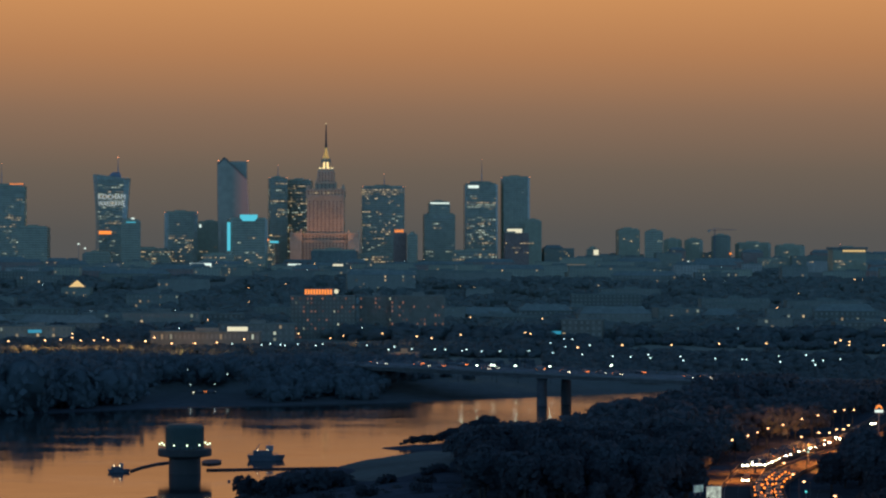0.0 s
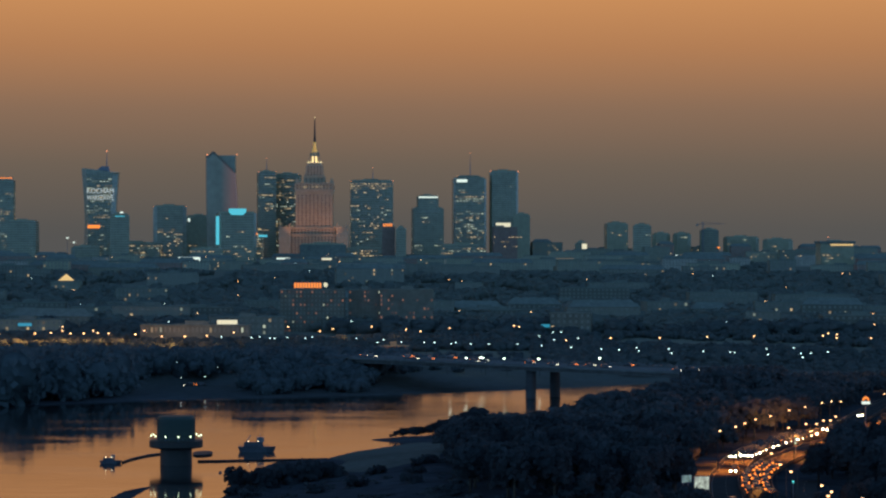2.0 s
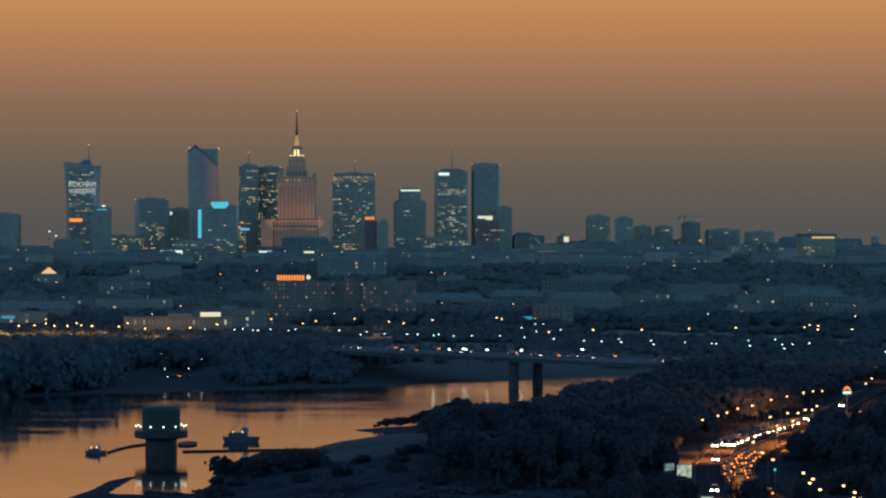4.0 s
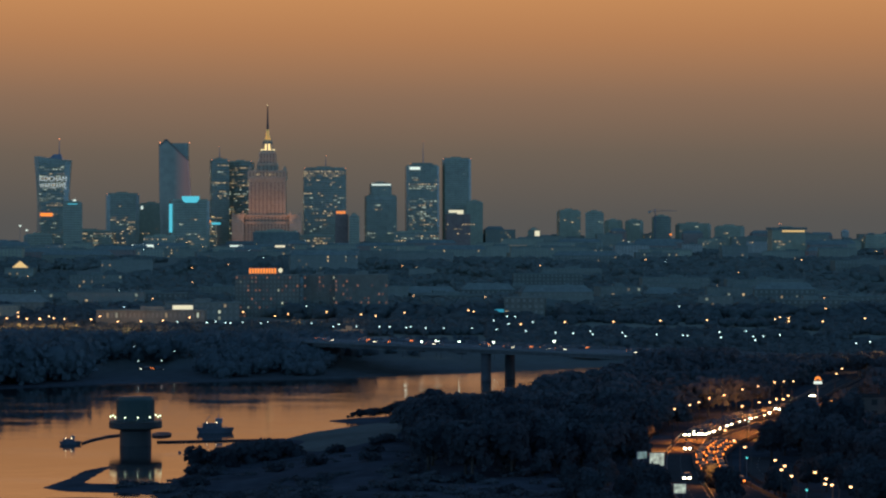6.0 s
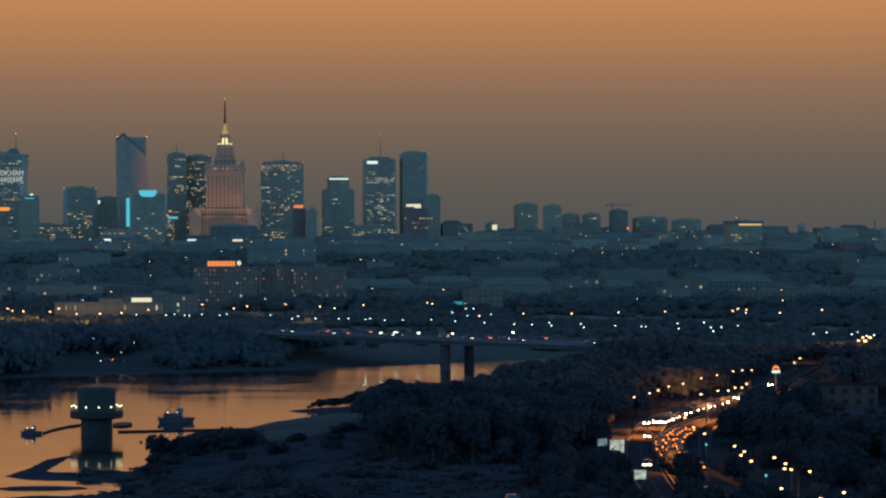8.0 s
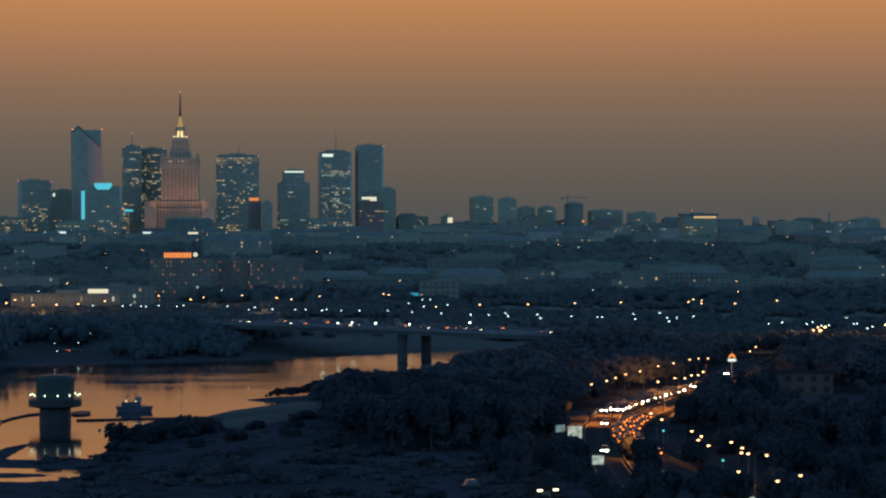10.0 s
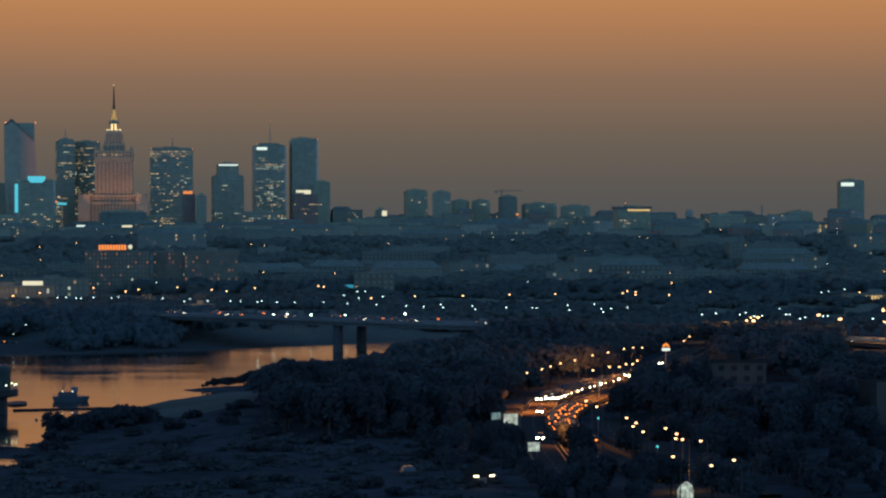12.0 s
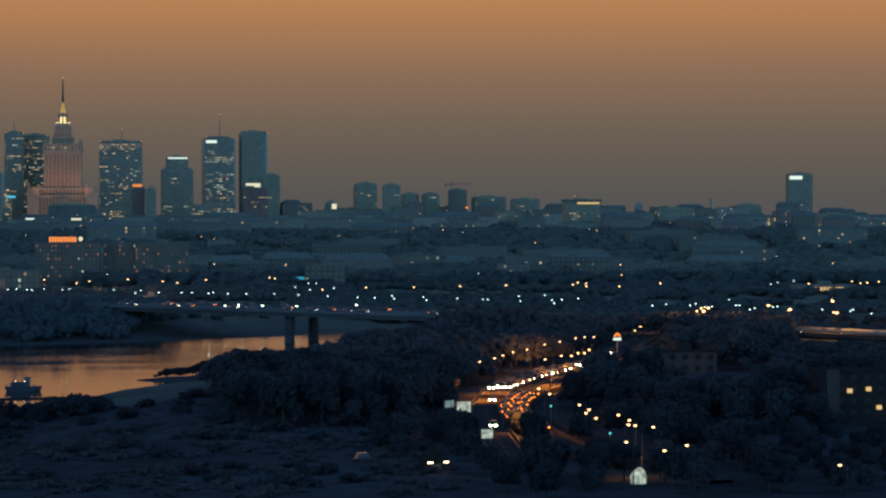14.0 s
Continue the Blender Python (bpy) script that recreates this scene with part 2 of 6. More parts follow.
def edge_distance(px, py, poly):
    """Distance to the polygon's edge, negative inside."""
    dist = np.full(px.shape, 1e9)
    inside = np.zeros(px.shape, bool)
    for (ax, ay), (bx, by) in zip(poly, poly[1:] + poly[:1]):
        ex, ey = bx - ax, by - ay
        s = np.clip(((px - ax) * ex + (py - ay) * ey) / (ex * ex + ey * ey), 0, 1)
        dist = np.minimum(dist, np.hypot(px - ax - s * ex, py - ay - s * ey))
        if ay != by:
            inside ^= ((ay > py) != (by > py)) & (px < ex * (py - ay) / ey + ax)
    return np.where(inside, -dist, dist)


def smooth(a, b, v):
    s = np.clip((v - a) / (b - a), 0, 1)
    return s * s * (3 - 2 * s)


def ground_height(px, py):
    px, py = np.asarray(px, float), np.asarray(py, float)
    d = edge_distance(px, py, RIVER)
    rough = 0.25 * np.sin(px * 0.31 + 1.3 * np.sin(py * 0.07)) * np.sin(py * 0.19 + px * 0.05)
    bank = np.where(d < 0, np.maximum(-2.0, d * 0.25), 0.05 + np.minimum(d, 8) * 0.12)
    near = bank + smooth(10, 60, d) * 5.3 + rough * smooth(0, 15, d)
    near = np.maximum(near, np.where(((px + 77) / 13) ** 2 + ((py - 652) / 7) ** 2 < 1, 0.35 * (1 - ((px + 77) / 13) ** 2 - ((py - 652) / 7) ** 2), -9))
    # a low flat beach on the far bank
    flat = smooth(1.0, 0.6, np.hypot((px + 107) / 32, (py - 1200) / 75))
    near = near * (1 - flat) + np.minimum(near, 1.3) * flat
    city = smooth(2300, 2950, py + 0.15 * px) * 20
    rise = smooth(4400, 4960, py) * (6 + 12 * smooth(100, 350, px) - 8 * smooth(500, 900, px))
    return near + city + rise


def build_ground():
    ang = np.unique(np.concatenate([np.linspace(-180, -16, 40), np.linspace(-16, 20, 240), np.linspace(20, 180, 40)]))
    dist = np.concatenate([[0, 150, 300, 450], np.linspace(520, 1400, 260), np.geomspace(1410, 4990, 90)])
    a, r = np.meshgrid(np.radians(ang), dist)
    px, py = r * np.sin(a), r * np.cos(a)
    pz = ground_height(px, py)
    n, k = px.shape[1], px.shape[0]
    verts = np.stack([px.ravel(), py.ravel(), pz.ravel()], 1)
    i, j = np.meshgrid(np.arange(k - 1), np.arange(n - 1), indexing="ij")
    q = (i * n + j).ravel()
    faces = np.stack([q, q + n, q + n + 1, q + 1], 1)[:, ::-1]
    me = bpy.data.meshes.new("ground")
    me.from_pydata(verts.tolist(), [], faces.tolist())
    me.polygons.foreach_set("use_smooth", [True] * len(me.polygons))
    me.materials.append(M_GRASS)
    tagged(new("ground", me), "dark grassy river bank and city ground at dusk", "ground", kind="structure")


build_ground()

# the river
M_WATER = bpy.data.materials.new("river_water")
M_WATER.use_nodes = True
_n, _l = M_WATER.node_tree.nodes, M_WATER.node_tree.links
_b = _n["Principled BSDF"]
_b.inputs["Base Color"].default_value = (0.02, 0.025, 0.025, 1)
_b.inputs["IOR"].default_value = 1.33
_b.inputs["Roughness"].default_value = 0.08
_b.inputs["Specular IOR Level"].default_value = 0.5
_tc = _n.new("ShaderNodeTexCoord")
_mp = _n.new("ShaderNodeMapping")
_mp.inputs["Scale"].default_value = (0.05, 0.09, 0.1)
_ns = _n.new("ShaderNodeTexNoise")
_ns.inputs["Scale"].default_value = 1.0
_ns.inputs["Detail"].default_value = 5
_ns.inputs["Roughness"].default_value = 0.6
_bp = _n.new("ShaderNodeBump")
_bp.inputs["Strength"].default_value = 0.13
_bp.inputs["Distance"].default_value = 0.4
_l.new(_tc.outputs["Object"], _mp.inputs[0])
_l.new(_mp.outputs[0], _ns.inputs["Vector"])
_l.new(_ns.outputs[0], _bp.inputs["Height"])
_l.new(_bp.outputs[0], _b.inputs["Normal"])
# wind streaks: patches of rougher water drawn out across the stream
_mp2 = _n.new("ShaderNodeMapping")
_mp2.inputs["Scale"].default_value = (0.016, 0.035, 0.1)
_mp2.inputs["Rotation"].default_value = (0, 0, 0.35)
_ns2 = _n.new("ShaderNodeTexNoise")
_ns2.inputs["Scale"].default_value = 1.0
_ns2.inputs["Detail"].default_value = 3
_ns2.inputs["Roughness"].default_value = 0.65
_rg = ramp(_n, [(0.40, (0.02, 0.02, 0.02)), (0.65, (0.11, 0.11, 0.11))], "LINEAR")
_l.new(_tc.outputs["Object"], _mp2.inputs[0])
_l.new(_mp2.outputs[0], _ns2.inputs["Vector"])
_l.new(_ns2.outputs[0], _rg.inputs[0])
# rougher towards the right, tuned so the reflected sky brightens there
_sep = _n.new("ShaderNodeSeparateXYZ")
_l.new(_tc.outputs["Object"], _sep.inputs[0])
_up = _n.new("ShaderNodeMapRange")
_up.inputs[1].default_value, _up.inputs[2].default_value, _up.inputs[4].default_value = -75, 25, 0.10
_l.new(_sep.outputs[0], _up.inputs[0])
_l.new(math_node(_n, _l, "ADD", _rg.outputs[0], _up.outputs[0]), _b.inputs["Roughness"])
bm = bmesh.new()
bm.faces.new([bm.verts.new(p) for p in ((-900, 450, 0), (450, 450, 0), (450, 1560, 0), (-900, 1560, 0))])
single("water", bm, M_WATER, "calm wide river reflecting the orange dusk sky", "river", "structure")

# ---- the skyline ----
BASE = 26.0  # the city's plateau above the river


def facade_strips(bm, w, d, z0, z1, storey, proud=0.18, share=0.38):
    """Spandrel bands round a tower, one for each storey."""
    z = z0 + storey
    while z < z1 - 0.5:
        box(bm, -w / 2 - proud, w / 2 + proud, -d / 2 - proud, d / 2 + proud, z - storey * share, z)
        z += storey


def mullions(bm, w, d, z0, z1, bay, proud=0.3, wide=0.35):
    n = max(2, round(w / bay))
    for i in range(n + 1):
        px = -w / 2 + w * i / n
        box(bm, px - wide / 2, px + wide / 2, -d / 2 - proud, -d / 2 + 0.05, z0, z1)
    n = max(2, round(d / bay))
    for i in range(n + 1):
        py = -d / 2 + d * i / n
        for s in (-1, 1):
            box(bm, s * w / 2 - proud, s * w / 2 + proud, py - wide / 2, py + wide / 2, z0, z1)


def lit_floor(bm, rng, w, d, z, bay, share, tall, proud=0.36):
    """Lit windows along one storey, in uneven runs; now and then a long lit stretch."""
    n = max(2, int(w / bay))
    on, left = False, 0
    for i in range(n):
        if left <= 0:
            on = rng.random() < share
            left = rng.choice((1, 1, 1, 2, 2, 3, 5)) if on else rng.choice((1, 2, 3, 4))
        left -= 1
        if on:
            wide = rng.choice((0.45, 0.7, 0.8, 0.96))
            px = -w / 2 + w * (i + 0.02) / n
            high = tall * rng.choice((0.7, 0.85, 1.0))
            box(bm, px, px + wide * w / n, -d / 2 - proud, -d / 2 - proud + 0.1, z, z + high)
    n = max(2, int(d / bay))
    for i in range(n):
        if rng.random() < share * 0.7:
            py = -d / 2 + d * (i + 0.1) / n
            for s in (-1, 1):
                box(bm, s * (w / 2 + proud) - 0.05, s * (w / 2 + proud) + 0.05, py, py + 0.8 * d / n, z, z + tall)


def lit_storeys(owner, seed, w, d, z0, z1, storey, zones, bay=2.6, warm=0.5):
    """zones: (from, to, share) as parts of the height; each lit storey is a part."""
    rng = random.Random(seed)
    z = z0 + storey * 0.2
    warm_bm, cool_bm = bmesh.new(), bmesh.new()
    while z < z1 - storey:
        s = (z - z0) / (z1 - z0)
        share = max([q for a, b, q in zones if a <= s <= b] or [0])
        if share and rng.random() < min(1, share * 2.2 + 0.25):
            lit_floor(warm_bm if rng.random() < warm else cool_bm, rng, w, d, z, bay, share, storey * 0.46)
        z += storey
    for bm, mat in ((warm_bm, L_WARM), (cool_bm, L_COOL)):
        if bm.verts:
            part("lit_glazing", bm, mat, owner, kind="stuff")
        else:
            bm.free()


def office_tower(label, x, y, w, top, d=None, rz=0.0, z0=BASE, storey=3.8, skin=None, band=None, zones=((0.1, 0.9, 0.15),), warm=0.5, mast=None, seed=1,
                 crown=None, taper=1.0, bay=2.6, corner=0.0, beacons=False):
    d = d or w * 0.7
    owner = thing("office_tower", label, "tower", x, y, z0, rz)
    h = top - z0
    bm = bmesh.new()
    if corner:
        c = corner
        ring = [(-w / 2 + c, -d / 2), (w / 2 - c, -d / 2), (w / 2, -d / 2 + c), (w / 2, d / 2 - c), (w / 2 - c, d / 2), (-w / 2 + c, d / 2), (-w / 2, d / 2 - c), (-w / 2, -d / 2 + c)]
        loft(bm, [[(px, py, z) for px, py in ring] for z in (-6, h)])
    else:
        box(bm, -w / 2, w / 2, -d / 2, d / 2, -6, h)
    part("body", bm, skin or M_GLASS, owner)
    bm = bmesh.new()
    facade_strips(bm, w - 2 * corner, d - (0 if not corner else -0.01), 0, h, storey)
    part("floor_band", bm, band or M_PANEL, owner, kind="stuff")
    bm = bmesh.new()
    mullions(bm, w - 2 * corner, d, 0, h, bay * 2)
    part("mullion", bm, band or M_PANEL, owner, kind="stuff")
    bm = bmesh.new()
    box(bm, -w / 2 + 3, w / 2 - 3, -d / 2 + 3, d / 2 - 3, h, h + 2.5)
    box(bm, -w * 0.2, w * 0.15, -d * 0.2, d * 0.2, h + 2.5, h + 4.5)
    part("roof_plant", bm, M_PANEL, owner)
    lit_storeys(owner, seed, w - 2 * corner, d, 0, h, storey, zones, bay, warm)
    if crown:
        z, tall, mat, share = crown
        bm = bmesh.new()
        box(bm, -w / 2 * share, w / 2 * share, -d / 2 - 0.6, -d / 2 - 0.3, z - z0, z - z0 + tall)
        part("lit_crown", bm, mat, owner)
    if mast:
        mx, mz = mast
        bm = bmesh.new()
        tube(bm, (mx, 0, h), (mx, 0, h + (mz - top) * 0.6), 0.9, 0.6)
        tube(bm, (mx, 0, h + (mz - top) * 0.6), (mx, 0, mz - z0), 0.45, 0.2)
        part("mast", bm, M_STEEL, owner)
        bm = bmesh.new()
        turned(bm, [(0.1, mz - z0), (0.5, mz - z0 + 0.4), (0.1, mz - z0 + 0.9)], 8, mx)
        part("beacon", bm, L_RED, owner)
    if beacons:
        for px in (-w / 2 + 0.6, w / 2 - 0.6):
            bm = bmesh.new()
            turned(bm, [(0.1, h), (0.5, h + 0.5), (0.1, h + 1.0)], 8, px, -d / 2 + 1)
            part("beacon", bm, L_RED, owner)
    return owner


def sign(name, label, x, y, z, w, h, mat, bars=0, deep=0.5):
    """A lit panel, or a row of lit bars in place of letters, in a dark frame."""
    owner = thing(name, label, "sign", x, y, z)
    bm = bmesh.new()
    box(bm, -w / 2 - 0.15, w / 2 + 0.15, 0.02, deep, -0.15, h + 0.15)
    part("frame", bm, M_STEEL, owner)
    for i in range(max(1, bars)):
        bm = bmesh.new()
        a = -w / 2 + w * i / max(1, bars)
        box(bm, a, a + (w / bars * 0.72 if bars else w), -0.15, 0.015, 0, h)
        part("lit_bar" if bars else "lit_face", bm, mat, owner)
    return owner


# tower at the edge of the view, mast on its roof
office_tower("dark glass office tower with a tall roof mast", -744.6, 4600, 67, 164.7, 40, 4, zones=((0.15, 0.85, 0.22),), mast=(-7, 203), seed=3, warm=0.45)
sign("rooftop_sign", "orange lit rooftop sign on the dark tower", -724, 4590, 165, 24, 4.5, L_ORANGE, 6)
office_tower("dark low office block without lit windows", -665.8, 4400, 47, 93.5, 35, 0, zones=((0.2, 0.6, 0.04),), seed=4)

# flared glass tower with concave sides


def flared_tower():
    x, y, top = -592.6, 4834, 188.0
    owner = thing("flared_tower", "glass tower with concave flaring sides and slanted crown", "tower", x, y, BASE)
    h = top - BASE

    def half(s):
        return 27.5 + 4.2 * abs(s - 0.42) ** 1.6 * 3.2
    bm = bmesh.new()
    rings = []
    for i in range(25):
        s = i / 24
        a = half(s)
        rings.append([(px * a / 27.5, py, h * s - (6 if i == 0 else 0) + (0 if i < 24 else (3 if px < 0 else -4))) for px, py in
                      ((-27.5, -6), (-20, -17), (20, -17), (27.5, -6), (27.5, 12), (20, 18), (-20, 18), (-27.5, 12))])
    loft(bm, rings)
    part("body", bm, M_GLASS, owner)
    bm = bmesh.new()
    z = 4.0
    while z < h - 6:
        box(bm, -20 * half(z / h) / 27.5, 20 * half(z / h) / 27.5, -17.3, -16.9, z - 1.4, z)
        z += 4.0
    part("floor_band", bm, M_PANEL, owner, kind="stuff")
    bm = bmesh.new()
    for i in range(9):
        px = -20 + 5 * i
        box(bm, px - 0.25, px + 0.25, -17.5, -17.0, 0, h - 5)
    part("mullion", bm, M_PANEL, owner, kind="stuff")
    lit_storeys(owner, 8, 44, 34, 0, h, 4.0, ((0.1, 0.5, 0.28), (0.5, 0.9, 0.42)), 2.8, 0.4)
    bm = bmesh.new()
    loft(bm, [rect(26, 14, h - 2, 4, 2), rect(12, 10, h + 7, 8, 2)])
    part("roof_plant", bm, M_STEEL, owner)
    bm = bmesh.new()
    tube(bm, (11, 0, h + 4), (11, 0, h + 16), 1.1, 0.8)
    tube(bm, (11, 0, h + 16), (11, 0, 221 - BASE), 0.7, 0.3)
    part("mast", bm, M_STEEL, owner)
    bm = bmesh.new()
    turned(bm, [(0.1, 221 - BASE), (0.9, 222 - BASE), (0.1, 223 - BASE)], 8, 11)
    part("beacon", bm, L_RED, owner)
    bm = bmesh.new()
    box(bm, -21, 1, -18.2, -17.7, 84 - BASE, 90 - BASE)
    part("lit_sign", bm, L_ORANGE, owner, "orange lit sign")
    # two rows of lit lettering on the facade
    for k, (word, z) in enumerate((("KOCHAM", 146.5), ("WARSZAWĘ", 134.5))):
        cu = bpy.data.curves.new("lettering", "FONT")
        cu.body, cu.size, cu.align_x = word, 12.5, "CENTER"
        cu.extrude = 0.1
        tmp = bpy.data.objects.new("lettering", cu)
        scene.collection.objects.link(tmp)
        me = bpy.data.meshes.new_from_object(tmp.evaluated_get(bpy.context.evaluated_depsgraph_get()))
        bpy.data.objects.remove(tmp)
        wide = max(v.co.x for v in me.vertices) - min(v.co.x for v in me.vertices)
        me.transform(Matrix.Diagonal((48 / wide, 1, 1, 1)))
        me.transform(Matrix.Rotation(radians(90), 4, "X"))
        me.transform(Matrix.Translation((2, -18.3, z - BASE)))
        me.materials.clear()
        me.materials.append(L_LETTER)
        ob = new("lettering", me)
        ob.parent = owner
        tagged(ob, "white lit lettering across the facade")


L_LETTER = lamp_material("lit_lettering", (0.85, 0.95, 0.9), 0.6)
flared_tower()
office_tower("small dark tower with a bright lamp on its roof", -497, 4300, 30, 104, 24, 8, zones=((0.2, 0.8, 0.06),), seed=9, crown=(101, 1.3, L_CYAN, 0.5))
office_tower("broad dark office tower with warm lit lower floors", -436.4, 4500, 55, 119, 40, 6, zones=((0.05, 0.6, 0.4), (0.6, 1, 0.08)), seed=10, warm=0.9, corner=7, beacons=True)
office_tower("plain grey office slab behind the towers", -396, 4600, 43, 103.7, 30, 0, zones=((0.1, 0.5, 0.08),), seed=12, skin=M_PANEL)


def sail_tower():
    """A residential tower whose curved glass front leans and folds like a sail."""
    x, y, top = -341.2, 4405, 208.0
    owner = thing("sail_tower", "residential glass tower with a curved sail-like front", "tower", x, y, BASE)
    h = top - BASE
    # the rear slab
    bm = bmesh.new()
    box(bm, -10, 20.5, 2, 22, -6, h - 6)
    part("body", bm, M_GLASS, owner)
    # the curved front, its right edge bulging and its top cut on the slant
    bm = bmesh.new()
    n, k = 14, 30
    grid = []
    for i in range(k + 1):
        s = i / k
        row = []
        for j in range(n + 1):
            u = j / n
            left = -27 + 4.0 * (1 - s) ** 2
            right = 24 + 5.0 * math.sin(math.pi * min(1, s * 0.75 + 0.28)) - 3.0
            px = left + (right - left) * u
            py = -14 * math.sin(math.pi * (0.12 + 0.8 * u)) + 4 * s - 2
            cut = h - (3 if u < 0.2 else 0) - max(0, u - 0.3) * 50 + (-(0.2 - u) * 25 if u < 0.2 else 0)
            row.append((px, py, -6 + (cut + 6) * s))
        grid.append(row)
    vs = [[bm.verts.new(p) for p in r] for r in grid]
    for i in range(k):
        for j in range(n):
            bm.faces.new((vs[i][j], vs[i][j + 1], vs[i + 1][j + 1], vs[i + 1][j]))
    back = [[bm.verts.new((px, 12, z)) for px, py, z in (r[0], r[-1])] for r in grid]
    for i in range(k):
        bm.faces.new((vs[i][0], vs[i + 1][0], back[i + 1][0], back[i][0]))
        bm.faces.new((vs[i][n], back[i][1], back[i + 1][1], vs[i + 1][n]))
    bm.faces.new([*vs[k], back[k][1], back[k][0]])
    front = part("front", bm, M_SAILGLASS, owner, "curved reflective glass front, warm reflection painted rosy towards one edge")
    for f in front.data.polygons:
        f.use_smooth = f.index < n * k
    bm = bmesh.new()
    for i in range(1, 44):
        z = h * i / 44 * 0.98
        s = i / 44
        for j in range(n):
            if z < h - max(0, (j + 1) / n - 0.3) * 50 - 8:
                u0, u1 = j / n, (j + 1) / n
                pts = []
                for u in (u0, u1):
                    left = -27 + 4.0 * (1 - s) ** 2
                    right = 24 + 5.0 * math.sin(math.pi * min(1, s * 0.75 + 0.28)) - 3.0
                    pts.append((left + (right - left) * u, -14 * math.sin(math.pi * (0.12 + 0.8 * u)) + 4 * s - 2))
                (ax, ay), (bx, by) = pts
                v = [bm.verts.new(p) for p in ((ax, ay - 0.2, z), (bx, by - 0.2, z), (bx, by - 0.2, z + 0.9), (ax, ay - 0.2, z + 0.9))]
                bm.faces.new(v)
    part("floor_band", bm, M_SAILGLASS, owner, kind="stuff")
    for px in (-25.5, 22.5):
        bm = bmesh.new()
        turned(bm, [(0.1, h - 6), (0.8, h - 5), (0.1, h - 4)], 8, px, 6)
        part("beacon", bm, L_RED, owner)


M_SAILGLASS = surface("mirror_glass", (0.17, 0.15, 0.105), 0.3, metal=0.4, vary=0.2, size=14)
# grey panes turning rose along the front: a warm reflection put into the colour
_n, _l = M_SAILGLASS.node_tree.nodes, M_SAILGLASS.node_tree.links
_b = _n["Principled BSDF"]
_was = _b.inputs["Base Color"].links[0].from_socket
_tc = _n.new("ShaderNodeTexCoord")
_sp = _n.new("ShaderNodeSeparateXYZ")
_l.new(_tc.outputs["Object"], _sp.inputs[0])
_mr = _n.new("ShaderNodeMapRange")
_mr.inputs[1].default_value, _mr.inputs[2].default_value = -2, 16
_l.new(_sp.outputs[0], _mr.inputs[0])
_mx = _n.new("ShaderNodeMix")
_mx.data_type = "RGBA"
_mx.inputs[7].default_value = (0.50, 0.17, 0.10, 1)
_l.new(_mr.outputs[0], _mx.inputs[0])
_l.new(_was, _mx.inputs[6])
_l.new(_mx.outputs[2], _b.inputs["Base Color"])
sail_tower()

novo = office_tower("grey hotel slab with a cyan light strip and sign", -304, 4200, 60, 106, 34, 10, zones=((0.05, 0.35, 0.16), (0.35, 0.9, 0.06)), seed=14, corner=5, warm=0.8)
bm = bmesh.new()
box(bm, -33.5, -28.5, -19.5, -18.8, 57 - BASE, 101 - BASE)
part("light_strip", bm, L_CYAN, novo, "vertical cyan light strip")
bm = bmesh.new()
loft(bm, [rect(18, 1, 103 - BASE, 0, -18), rect(27, 1, 108 - BASE, 0, -18), rect(27, 1, 113 - BASE, 0, -18)])
part("roof_sign", bm, L_CYAN, novo, "cyan lit roof sign")
office_tower("grey glass tower with stepped roof and mast", -287.4, 4700, 31, 181, 30, 8, zones=((0.3, 0.5, 0.1), (0.55, 0.95, 0.3)), seed=15, mast=(0, 205), beacons=True, warm=0.8)
office_tower("dark glass tower with many lit windows", -252, 4740, 42, 178, 30, -6, zones=((0.0, 0.5, 0.55), (0.5, 0.95, 0.35)), seed=16, warm=0.75, beacons=True)
office_tower("low block with warm lit shop windows", -288, 4350, 32, 78, 24, 0, zones=((0.0, 0.95, 0.5),), seed=17, warm=0.8, crown=(72, 4, L_ORANGE, 0.5))


